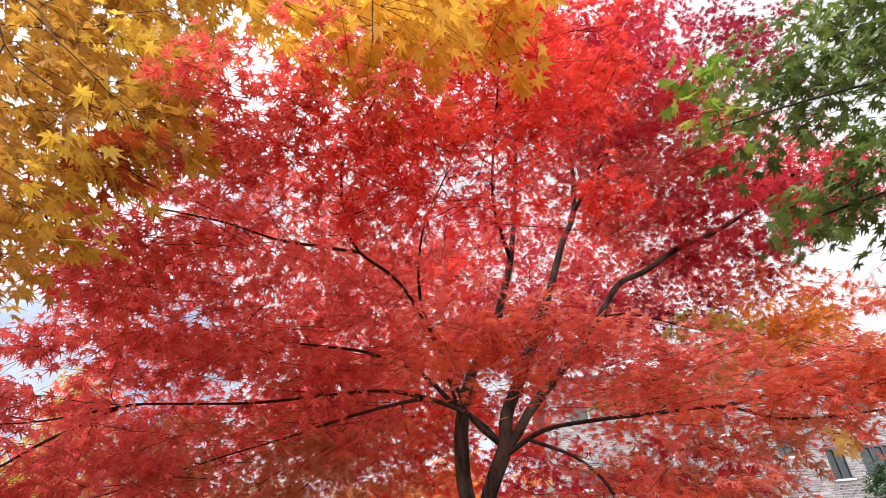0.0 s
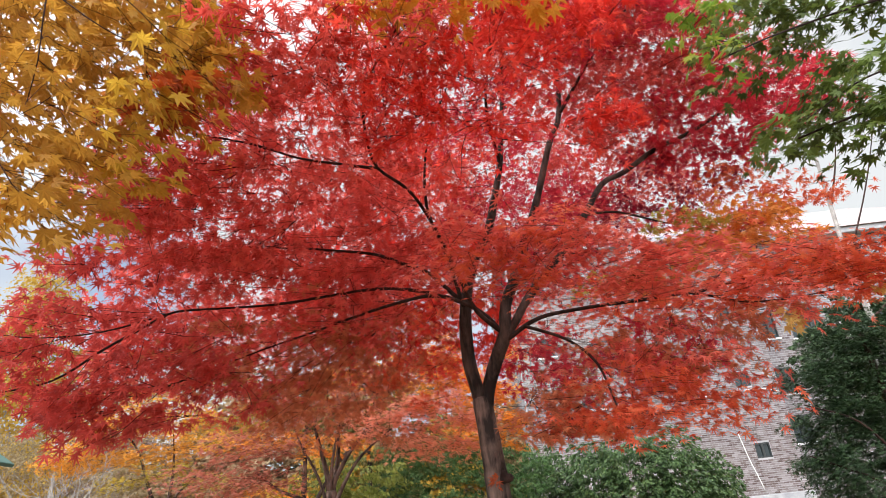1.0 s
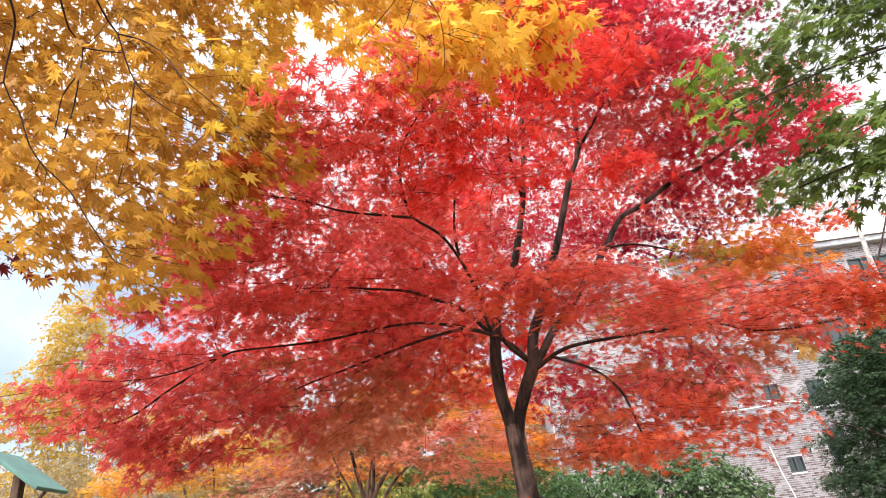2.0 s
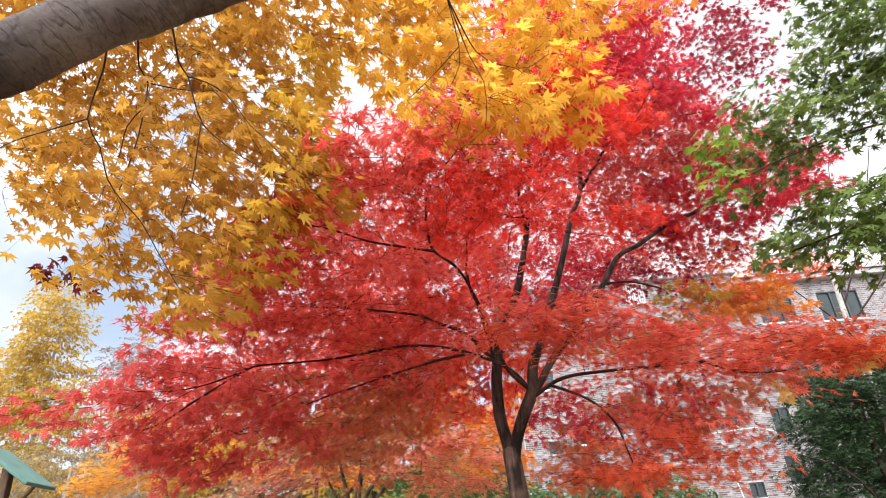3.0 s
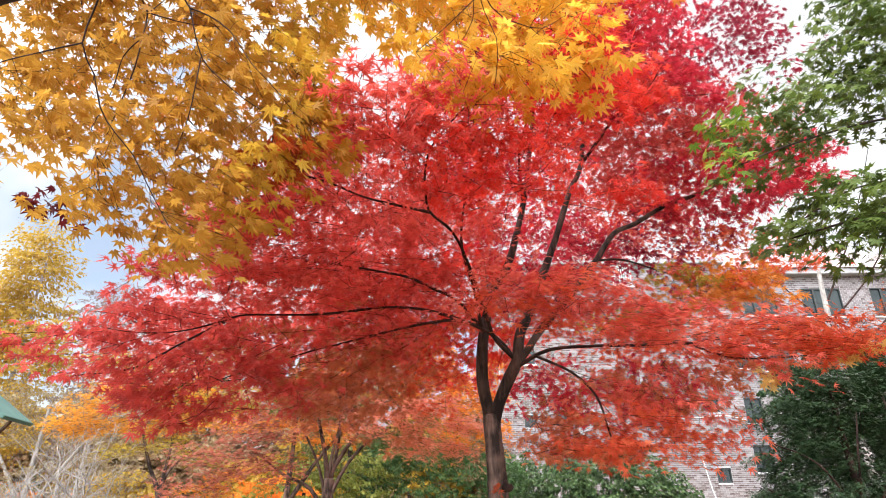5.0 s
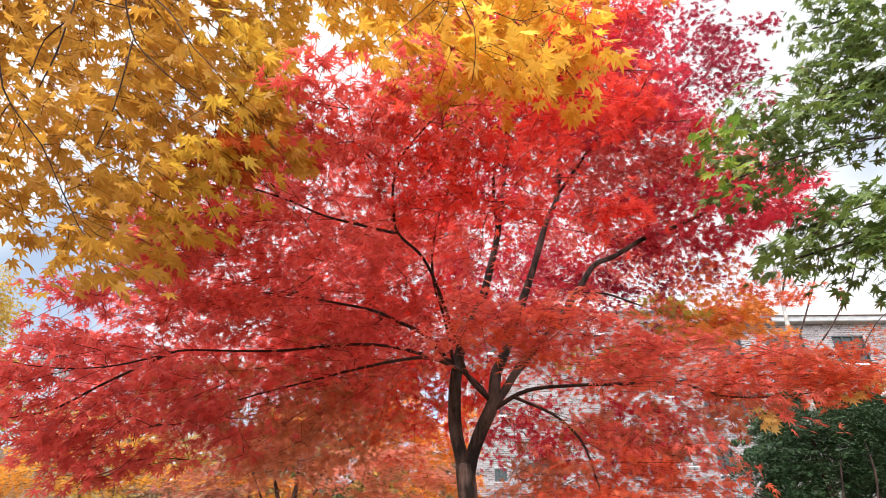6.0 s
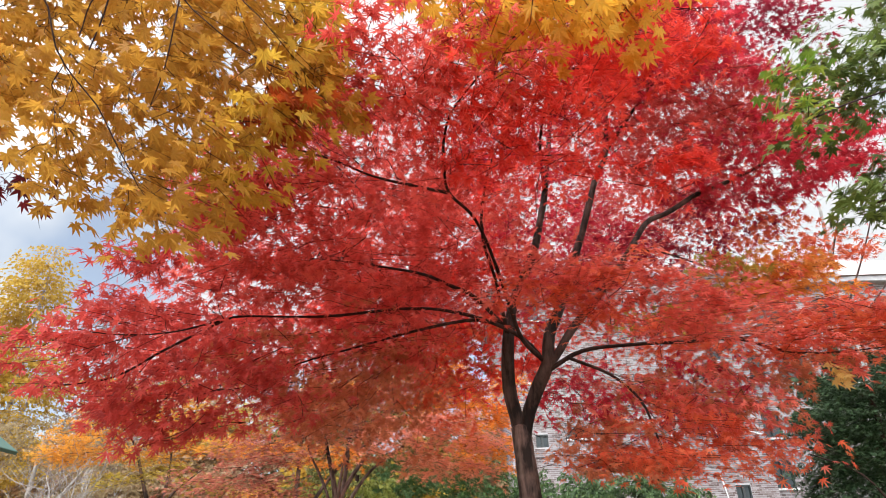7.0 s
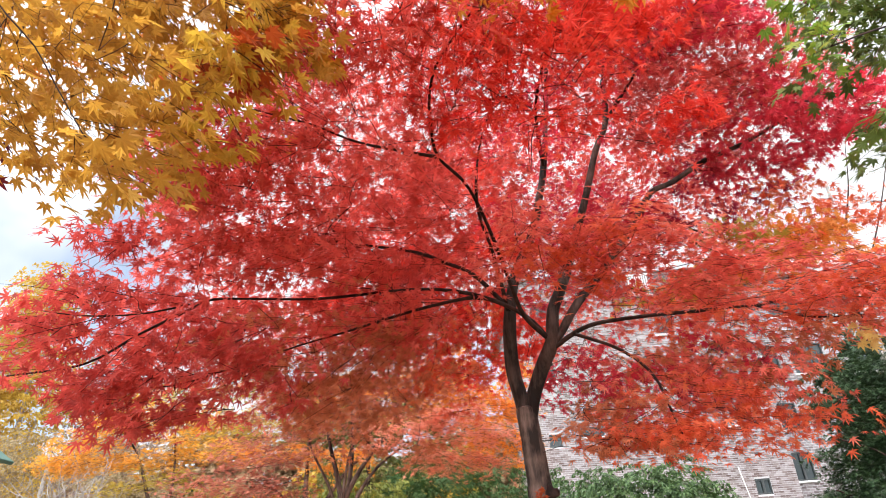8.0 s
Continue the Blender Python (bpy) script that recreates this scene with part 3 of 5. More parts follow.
def house():
    h = thing("apartment_building", (8, 26, 0), "pale brick apartment building with small dark windows", "building")
    front = [(10.22, 10.80, 2.72, 3.28), (10.20, 10.80, 5.45, 6.05), (2.7, 3.2, 4.9, 5.4), (4.0, 4.9, 5.2, 5.6), (7.8, 8.5, 9.2, 10.3), (2.6, 3.3, 7.5, 8.3), (2.6, 3.3, 10.2, 11.0), (10.2, 10.8, 8.2, 8.8), (10.2, 10.8, 10.9, 11.5)]
    wall = part("wall", done(slab(1.75, 11.85, 0, 12.0, 25.0, 25.3, front), "wall"), MORTAR, h)
    wall.matrix_parent_inverse = Matrix.Translation((-8, -26, 0))
    brickwork(h, wall, 1.77, 11.85, 1.44, 12.0, 25.0, front)
    for x0, x1, z0, z1 in front:
        window(h, x0, x1, z0, z1, 25.0, 1 if x1 - x0 < 1 else 2, x1 - x0 > 0.62)
    wing = [(12.15, 13.4, 3.2, 4.3), (12.2, 13.4, 5.2, 6.3), (13.5, 15.1, 10.1, 11.4), (16.3, 18.2, 10.0, 11.4), (12.3, 13.3, 7.6, 8.8), (16.3, 18.2, 7.4, 8.8), (13.9, 15.3, 7.5, 8.8), (19.6, 21.2, 10.0, 11.4), (19.6, 21.2, 7.4, 8.8)]
    part("wall", done(slab(11.85, 26.0, 0, 12.0, 26.6, 26.9, wing), "wall"), BRICK, h)
    for x0, x1, z0, z1 in wing:
        window(h, x0, x1, z0, z1, 26.6, 2)
    for lo, hi in (((11.55, 25.303, 0), (11.847, 26.597, 12.0)), ((1.75, 25.303, 0), (2.05, 36, 12.0)), ((25.7, 26.903, 0), (26.0, 36, 12.0)), ((2.053, 35.7, 0), (25.697, 36.0, 12.0))):
        part("side_wall", boxes("side_wall", (lo, hi)), BRICK, h)
    part("cornice", boxes("cornice", ((1.35, 24.75, 12.003), (12.1, 26.2, 12.28)), ((1.35, 26.203, 12.003), (26.4, 36.4, 12.28)), bevel=0.03), CONCRETE, h, "pale concrete eaves")
    part("plinth", boxes("plinth", ((1.70, 24.93, 0), (11.9, 24.997, 1.42)), bevel=0.01), CONCRETE, h, "grey concrete plinth")
    verts = [(1.25, 26.1, 12.284), (26.5, 26.1, 12.284), (26.5, 36.5, 12.284), (1.25, 36.5, 12.284), (6.0, 30.4, 15.0), (21, 30.4, 15.0)]
    bm = bmesh.new()
    vs = [bm.verts.new(v) for v in verts]
    for f in ((0, 1, 5, 4), (1, 2, 5), (2, 3, 4, 5), (3, 0, 4), (3, 2, 1, 0)):
        bm.faces.new([vs[i] for i in f])
    part("roof", done(bm, "roof"), ROOF, h, "grey hipped shingle roof")
    droop = smooth_line([(9.72, 24.97, 3.75), (9.80, 24.97, 3.2), (9.90, 24.97, 2.6), (10.02, 24.97, 2.1), (10.12, 24.97, 1.6)], 0.15)
    run = smooth_line([(8.0, 24.97, 5.2), (9.5, 24.97, 5.22), (11.0, 24.97, 5.3), (11.8, 24.97, 5.1)], 0.2)
    for line in (droop, run):
        part("cable", mesh_of("cable", *tube_arrays(line, np.full(len(line), 0.022), 5), True), CABLE, h, "loose white cable")
    rail = [((7.0 + 0.1 * k, 24.86, 11.0), (7.04 + 0.1 * k, 24.9, 11.9)) for k in range(9)]
    part("railing", boxes("railing", ((6.95, 24.84, 11.9), (7.95, 24.92, 11.96)), ((6.95, 24.84, 10.94), (7.95, 24.92, 11.0)), *rail), WHITE_TRIM, h, "white balcony railing")


house()

# ---- red maple ----
red = thing("red_maple", (-0.16, 3.3, 0), "red Japanese maple in full autumn colour with forked trunk", "tree")
AX = (-0.1, 3.3)
w = [
    limb(red, "trunk", [(-0.12, 3.3, -0.02), (-0.15, 3.3, 0.3), (-0.17, 3.3, 1.0), (-0.18, 3.3, 1.67), (-0.19, 3.3, 1.95), (-0.21, 3.3, 2.24)], 0.080, 0.056, BARK, 16, 0.09, 0.04),
    limb(red, "stem", [(-0.20, 3.3, 2.1), (-0.23, 3.3, 2.3), (-0.26, 3.3, 2.48), (-0.25, 3.25, 2.75), (-0.18, 3.3, 3.06), (-0.03, 3.4, 3.38), (0.06, 3.45, 3.68), (0.13, 3.5, 3.96), (0.22, 3.5, 4.5), (0.28, 3.4, 5.02)], 0.041, 0.014, BACKLIT_BARK, 14, 0.08),
    limb(red, "stem", [(-0.20, 3.3, 2.1), (-0.17, 3.29, 2.28), (-0.10, 3.25, 2.45), (-0.03, 3.2, 2.59), (0.0, 3.2, 2.77), (0.08, 3.2, 2.94), (0.22, 3.3, 3.28), (0.34, 3.35, 3.58), (0.49, 3.4, 4.0), (0.6, 3.4, 4.24), (0.66, 3.4, 4.72), (0.62, 3.3, 5.18)], 0.040, 0.012, BACKLIT_BARK, 14, 0.08),
    limb(red, "limb", [(-0.04, 3.2, 2.55), (0.05, 3.2, 2.67), (0.15, 3.2, 2.81), (0.41, 3.25, 3.1), (0.61, 3.3, 3.36), (0.78, 3.35, 3.6), (0.96, 3.4, 3.7), (1.23, 3.4, 3.86), (1.47, 3.4, 3.95), (1.8, 3.3, 4.09), (2.05, 3.2, 4.24)], 0.028, 0.012, BACKLIT_BARK, 10, 0.08),
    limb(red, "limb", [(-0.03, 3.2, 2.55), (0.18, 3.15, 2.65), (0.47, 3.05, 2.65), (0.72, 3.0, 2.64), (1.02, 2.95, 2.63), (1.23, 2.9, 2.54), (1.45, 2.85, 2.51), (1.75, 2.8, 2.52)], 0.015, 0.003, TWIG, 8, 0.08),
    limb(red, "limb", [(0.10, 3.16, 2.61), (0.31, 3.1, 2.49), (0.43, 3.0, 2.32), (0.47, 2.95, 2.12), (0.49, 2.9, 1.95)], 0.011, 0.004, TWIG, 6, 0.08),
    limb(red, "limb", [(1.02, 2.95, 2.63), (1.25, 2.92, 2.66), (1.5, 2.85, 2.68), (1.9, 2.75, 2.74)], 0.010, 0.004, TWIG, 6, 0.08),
]
w += [
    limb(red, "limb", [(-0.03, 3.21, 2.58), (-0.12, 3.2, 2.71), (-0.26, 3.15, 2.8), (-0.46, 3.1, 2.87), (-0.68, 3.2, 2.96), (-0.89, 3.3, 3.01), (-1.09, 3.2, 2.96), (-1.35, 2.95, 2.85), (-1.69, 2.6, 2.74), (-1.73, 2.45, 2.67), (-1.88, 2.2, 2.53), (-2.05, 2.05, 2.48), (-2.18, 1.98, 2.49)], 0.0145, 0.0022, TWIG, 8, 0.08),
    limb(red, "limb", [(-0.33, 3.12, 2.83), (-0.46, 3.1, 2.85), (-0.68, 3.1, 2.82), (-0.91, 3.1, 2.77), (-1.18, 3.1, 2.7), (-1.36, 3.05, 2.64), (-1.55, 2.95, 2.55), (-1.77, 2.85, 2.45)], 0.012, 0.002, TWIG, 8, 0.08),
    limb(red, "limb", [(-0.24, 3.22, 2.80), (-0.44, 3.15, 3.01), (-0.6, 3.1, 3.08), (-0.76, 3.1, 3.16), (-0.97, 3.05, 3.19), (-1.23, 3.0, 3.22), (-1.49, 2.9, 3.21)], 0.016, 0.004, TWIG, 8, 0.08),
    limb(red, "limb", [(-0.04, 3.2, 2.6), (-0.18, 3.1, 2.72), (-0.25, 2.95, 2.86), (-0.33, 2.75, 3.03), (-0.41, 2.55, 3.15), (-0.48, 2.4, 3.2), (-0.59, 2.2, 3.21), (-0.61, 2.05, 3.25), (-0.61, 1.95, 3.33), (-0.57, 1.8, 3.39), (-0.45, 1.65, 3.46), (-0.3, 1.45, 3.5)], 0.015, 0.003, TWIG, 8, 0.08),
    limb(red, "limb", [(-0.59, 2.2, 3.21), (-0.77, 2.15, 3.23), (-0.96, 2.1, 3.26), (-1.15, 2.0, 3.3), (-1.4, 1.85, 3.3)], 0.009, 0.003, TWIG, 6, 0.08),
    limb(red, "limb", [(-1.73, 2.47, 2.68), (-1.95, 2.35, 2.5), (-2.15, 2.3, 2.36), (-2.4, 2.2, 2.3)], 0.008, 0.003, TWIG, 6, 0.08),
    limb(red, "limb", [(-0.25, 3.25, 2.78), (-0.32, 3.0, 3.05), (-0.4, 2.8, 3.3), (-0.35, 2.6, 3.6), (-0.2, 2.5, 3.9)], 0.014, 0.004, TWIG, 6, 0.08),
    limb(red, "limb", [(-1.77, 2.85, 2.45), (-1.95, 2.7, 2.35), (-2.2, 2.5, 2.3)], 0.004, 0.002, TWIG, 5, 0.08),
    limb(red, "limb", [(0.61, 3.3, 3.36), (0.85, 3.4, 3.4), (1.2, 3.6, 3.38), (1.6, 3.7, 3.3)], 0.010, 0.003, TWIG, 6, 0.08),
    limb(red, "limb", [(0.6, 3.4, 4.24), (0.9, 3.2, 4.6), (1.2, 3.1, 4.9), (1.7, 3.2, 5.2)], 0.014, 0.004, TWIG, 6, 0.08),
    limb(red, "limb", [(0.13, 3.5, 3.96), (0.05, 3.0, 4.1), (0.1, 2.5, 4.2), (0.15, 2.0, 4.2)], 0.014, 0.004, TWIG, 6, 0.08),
]
# leaves between the camera and these limbs are thinned so the limbs show
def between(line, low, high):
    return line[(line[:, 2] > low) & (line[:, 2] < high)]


SIGHT_CLEAR = [(between(w[1], 3.2, 3.8), (-0.14, -0.90, -0.42), 2.4), (between(w[2], 3.15, 3.5), (-0.17, -0.88, -0.44), 2.4), (between(w[3], 2.95, 3.85), (-0.25, -0.87, -0.42), 2.4), (w[4][:9], (-0.15, -0.94, -0.24), 1.5)]
SIGHT_CLEAR += [(w[7][: len(w[7]) // 2], (0.10, -0.94, -0.31), 2.4), (w[7][len(w[7]) // 2 : len(w[7]) * 3 // 4], (0.45, -0.85, -0.27), 2.0), (w[8][: len(w[8]) * 3 // 4], (0.18, -0.93, -0.29), 2.2), (w[9], (0.10, -0.92, -0.36), 2.2), (w[10], (0.03, -0.88, -0.45), 2.2), (w[11], (0.15, -0.85, -0.50), 1.8)]
FLAT = dict(tilt=0.32, droop=(0.0, 0.5), hang=0.2)
DENSE = 1680
crown(red, 1, [(-1.43, 2.3, 3.0, 0.57, 0.46, 0.26), (-1.02, 3.0, 2.97, 0.59, 0.47, 0.41), (-1.0, 1.9, 3.31, 0.5, 0.4, 0.33), (-0.74, 1.4, 3.35, 0.35, 0.3, 0.23)], AX, w, RED, DENSE * 1.15, 0.054, single=25, bare=SIGHT_CLEAR)
crown(red, 2, [(-0.51, 2.6, 3.28, 0.51, 0.41, 0.26)], AX, w, RED, DENSE * 0.94, 0.054, single=37, bare=SIGHT_CLEAR)
crown(red, 3, [(1.18, 3.2, 4.41, 0.74, 0.59, 0.51)], AX, w, DARK_RED, DENSE * 1.19, 0.046, bare=SIGHT_CLEAR)
crown(red, 28, [(-1.49, 1.9, 3.1, 0.34, 0.3, 0.2)], AX, w, RED, DENSE * 0.83, 0.054, single=19, bare=SIGHT_CLEAR)
crown(red, 27, [(0.95, 3.0, 2.42, 0.6, 0.45, 0.22)], AX, w, BRONZE, DENSE * 0.32, 0.046, FINE_LEAF, tilt=0.8)
crown(red, 29, [(0.85, 2.9, 2.36, 0.6, 0.45, 0.22), (1.3, 2.8, 2.45, 0.4, 0.4, 0.12)], AX, w, SALMON, DENSE * 0.30, 0.046, FINE_LEAF, tilt=0.6)
crown(red, 30, [(-0.1, 2.3, 2.79, 0.42, 0.34, 0.08), (0.24, 2.4, 2.80, 0.40, 0.34, 0.08), (0.62, 2.5, 2.68, 0.32, 0.34, 0.07)], AX, w, SALMON, DENSE * 1.68, 0.046, single=25, **FLAT)
crown(red, 4, [(-0.31, 1.7, 3.25, 0.44, 0.35, 0.3), (-0.03, 2.0, 3.30, 0.26, 0.3, 0.09), (0.45, 2.1, 3.25, 0.28, 0.3, 0.08), (0.11, 2.2, 4.18, 0.57, 0.46, 0.44), (-0.32, 4.5, 3.08, 0.6, 0.5, 0.4), (-0.56, 1.6, 3.29, 0.26, 0.3, 0.19)], AX, w, SCARLET, DENSE * 1.04, 0.054, single=25, bare=SIGHT_CLEAR)
crown(red, 5, [(0.98, 2.8, 4.81, 0.62, 0.5, 0.59), (1.66, 3.4, 4.1, 0.71, 0.57, 0.39), (2.24, 3.4, 4.2, 0.53, 0.42, 0.23)], AX, w, CRIMSON, DENSE * 0.98, 0.054, bare=SIGHT_CLEAR)
crown(red, 6, [(0.42, 4.5, 3.98, 1.0, 0.6, 0.4), (0.68, 2.6, 5.2, 0.63, 0.5, 0.41), (-0.13, 2.9, 4.11, 0.64, 0.51, 0.37)], AX, w, CRIMSON, DENSE * 0.91, 0.046, SMALL_LEAF, bare=SIGHT_CLEAR)
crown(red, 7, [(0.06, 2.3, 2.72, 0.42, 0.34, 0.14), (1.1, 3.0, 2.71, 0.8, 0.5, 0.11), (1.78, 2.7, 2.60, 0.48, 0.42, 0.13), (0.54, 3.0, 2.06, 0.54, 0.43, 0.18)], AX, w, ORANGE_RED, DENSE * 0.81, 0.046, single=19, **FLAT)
crown(red, 31, [(1.77, 3.2, 5.2, 0.66, 0.53, 0.52), (1.34, 3.0, 5.43, 0.55, 0.49, 0.36), (1.24, 4.0, 3.8, 0.75, 0.6, 0.3)], AX, w, DEEP_CRIMSON, DENSE * 0.42, 0.046, bare=SIGHT_CLEAR)
# the darker red also puts shade into the colour of these left tips
crown(red, 32, [(-1.92, 2.3, 2.48, 0.5, 0.4, 0.24), (-2.3, 1.95, 2.43, 0.36, 0.3, 0.15), (-2.0, 2.5, 2.27, 0.4, 0.3, 0.14)], AX, w, DARK_RED, DENSE * 0.64, 0.052, FINE_LEAF, 37, bare=SIGHT_CLEAR)
crown(red, 33, [(-1.6, 2.7, 2.35, 0.45, 0.35, 0.16), (-2.3, 2.6, 2.5, 0.4, 0.35, 0.2)], AX, w, DARK_RED, DENSE * 0.56, 0.046, FINE_LEAF, 25, bare=SIGHT_CLEAR)
crown(red, 35, [(1.93, 3.7, 3.65, 0.43, 0.4, 0.21), (2.4, 3.8, 3.55, 0.3, 0.4, 0.14)], AX, w, ORANGE_RED, DENSE * 0.59, 0.046, bare=SIGHT_CLEAR)
crown(red, 36, [(0.9, 3.4, 2.98, 0.6, 0.4, 0.2)], AX, w, RED, DENSE * 0.21, 0.046, bare=SIGHT_CLEAR)
crown(red, 37, [(0.03, 2.95, 2.04, 0.12, 0.25, 0.13), (0.22, 2.95, 2.12, 0.2, 0.3, 0.15)], AX, w, BRONZE, DENSE * 0.84, 0.046, single=12)
crown(red, 38, [(0.42, 2.95, 2.02, 0.25, 0.3, 0.1), (0.25, 2.95, 2.0, 0.2, 0.3, 0.08)], AX, w, ORANGE_RED, DENSE * 1.26, 0.046, single=12)
crown(red, 22, [(1.65, 3.6, 3.33, 0.5, 0.43, 0.2)], AX, w, ORANGE_RED, DENSE * 0.50, 0.046, FINE_LEAF, bare=SIGHT_CLEAR)
crown(red, 34, [(1.5, 3.5, 3.2, 0.5, 0.43, 0.18)], AX, w, AMBER, DENSE * 0.66, 0.046, FINE_LEAF, bare=SIGHT_CLEAR)
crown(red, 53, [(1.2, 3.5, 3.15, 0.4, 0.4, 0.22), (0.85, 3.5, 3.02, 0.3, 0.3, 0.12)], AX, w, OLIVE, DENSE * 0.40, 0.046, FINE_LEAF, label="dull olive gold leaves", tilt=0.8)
crown(red, 8, [(-1.54, 3.2, 2.62, 0.7, 0.56, 0.31), (-1.15, 3.9, 2.47, 0.69, 0.55, 0.35)], AX, w, BRONZE, DENSE * 0.49, 0.046, bare=SIGHT_CLEAR)

crown(red, 9, [(-2.0, 2.4, 2.84, 0.36, 0.39, 0.2), (-1.76, 2.6, 3.32, 0.5, 0.46, 0.3), (-1.25, 2.4, 3.66, 0.45, 0.39, 0.28), (-0.84, 3.2, 3.93, 0.56, 0.45, 0.39), (-0.5, 2.6, 4.25, 0.5, 0.48, 0.3), (-1.16, 3.4, 3.36, 0.74, 0.59, 0.32), (-1.0, 4.6, 3.5, 0.8, 0.6, 0.5)], AX, w, DARK_RED, DENSE * 0.89, 0.054, bare=SIGHT_CLEAR)
crown(red, 10, [(-2.1, 3.2, 2.85, 0.5, 0.5, 0.22), (0.92, 3.6, 5.0, 0.8, 0.7, 0.55)], AX, w, DARK_RED, DENSE * 0.98, 0.054, bare=SIGHT_CLEAR)
crown(red, 11, [(1.87, 3.4, 4.45, 0.54, 0.43, 0.38), (1.5, 4.2, 4.2, 0.7, 0.6, 0.5), (1.2, 4.8, 4.6, 0.8, 0.6, 0.6), (0, 4.6, 4.8, 0.9, 0.6, 0.5), (-0.6, 4.4, 4.3, 0.7, 0.6, 0.5)], AX, w, RED, DENSE * 0.77, 0.046, SMALL_LEAF, bare=SIGHT_CLEAR)
crown(red, 12, [(1.52, 3.2, 2.9, 0.52, 0.42, 0.22), (1.11, 3.6, 2.6, 0.73, 0.58, 0.24)], AX, w, ORANGE_RED, DENSE * 0.15, 0.046, bare=SIGHT_CLEAR, **FLAT)
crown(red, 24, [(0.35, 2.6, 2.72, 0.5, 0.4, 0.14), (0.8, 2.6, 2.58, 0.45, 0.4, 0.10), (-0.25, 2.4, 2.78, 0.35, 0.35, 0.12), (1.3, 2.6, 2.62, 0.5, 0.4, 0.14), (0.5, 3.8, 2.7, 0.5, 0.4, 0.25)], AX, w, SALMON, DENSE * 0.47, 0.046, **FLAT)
crown(red, 25, [(0.5, 3.2, 2.3, 0.5, 0.4, 0.2), (1.0, 3.2, 2.2, 0.5, 0.4, 0.18)], AX, w, SALMON, DENSE * 0.24, 0.046, FINE_LEAF, bare=SIGHT_CLEAR)
crown(red, 13, [(-1.0, 4.2, 2.99, 0.84, 0.67, 0.32)], AX, w, BRONZE, DENSE * 0.34, 0.046, bare=SIGHT_CLEAR)
crown(red, 14, [(-0.04, 2.2, 4.45, 0.5, 0.41, 0.32), (0.45, 2.4, 4.3, 0.4, 0.4, 0.3)], AX, w, SCARLET, DENSE * 0.98, 0.054, bare=SIGHT_CLEAR)
crown(red, 26, [(-0.5, 1.35, 3.3, 0.32, 0.3, 0.12)], AX, w, RED, DENSE * 0.79, 0.054, single=19, bare=SIGHT_CLEAR)
crown(red, 16, [(0.05, 1.4, 3.64, 0.28, 0.3, 0.15), (0.39, 1.7, 3.66, 0.25, 0.3, 0.17)], AX, w, SCARLET, DENSE * 0.98, 0.054, single=12, bare=SIGHT_CLEAR)
crown(red, 17, [(-0.31, 1.6, 3.66, 0.27, 0.3, 0.19), (-1.29, 1.7, 3.07, 0.26, 0.3, 0.13), (-1.6, 1.9, 2.97, 0.24, 0.3, 0.12)], AX, w, RED, DENSE * 0.90, 0.054, single=12, bare=SIGHT_CLEAR)
crown(red, 19, [(-1.9, 3.2, 2.75, 0.7, 0.5, 0.35), (-1.7, 3.9, 2.95, 0.7, 0.5, 0.4), (-1.2, 2.5, 3.1, 0.5, 0.4, 0.3)], AX, w, RED, DENSE * 0.56, 0.046, bare=SIGHT_CLEAR)
crown(red, 20, [(1.33, 2.62, 2.37, 0.1, 0.1, 0.03), (1.93, 2.55, 2.51, 0.09, 0.1, 0.04), (1.82, 2.6, 2.47, 0.09, 0.1, 0.03)], AX, w, PALE_YELLOW, 900, 0.05, BROAD_LEAF, 19, reach=(0.06, 0.1), per_spray=6)
crown(red, 21, [(1.4, 4.2, 3.3, 0.5, 0.4, 0.25)], AX, w, RUST, DENSE * 0.30, 0.046, FINE_LEAF, bare=SIGHT_CLEAR)
crown(red, 23, [(2.65, 3.3, 6.16, 0.2, 0.26, 0.1), (2.31, 3.3, 5.96, 0.22, 0.26, 0.22), (2.51, 3.3, 5.24, 0.21, 0.26, 0.07), (2.1, 3.3, 5.46, 0.26, 0.26, 0.21), (1.98, 3.3, 6.0, 0.22, 0.26, 0.28), (2.26, 3.3, 6.37, 0.1, 0.26, 0.14), (2.41, 3.3, 5.57, 0.19, 0.26, 0.13)], AX, w, DEEP_CRIMSON, DENSE * 0.50, 0.046, FINE_LEAF, tilt=0.3, droop=(0.0, 0.6))
crown(red, 18, [(0.68, 2.6, 5.33, 0.6, 0.5, 0.36), (0.09, 2.2, 4.9, 0.45, 0.38, 0.26)], AX, w, SCARLET, DENSE * 1.04, 0.054, bare=SIGHT_CLEAR)
crown(red, 40, [(-1.3, 4.3, 3.3, 0.7, 0.4, 0.4), (-0.6, 4.5, 3.4, 0.7, 0.4, 0.4), (-1.0, 4.4, 4.0, 0.7, 0.4, 0.4), (-0.3, 4.6, 4.1, 0.6, 0.4, 0.4), (-1.9, 4.0, 3.1, 0.5, 0.4, 0.3)], AX, w, RED, DENSE * 0.59, 0.046, SMALL_LEAF)
crown(red, 41, [(0.3, 4.7, 4.5, 0.7, 0.4, 0.4), (0.9, 4.6, 4.9, 0.7, 0.4, 0.4), (0.2, 4.4, 3.5, 0.6, 0.4, 0.35), (0.8, 4.5, 3.9, 0.6, 0.4, 0.3), (-0.2, 4.5, 5.0, 0.6, 0.4, 0.4)], AX, w, CRIMSON, DENSE * 0.50, 0.046, SMALL_LEAF)
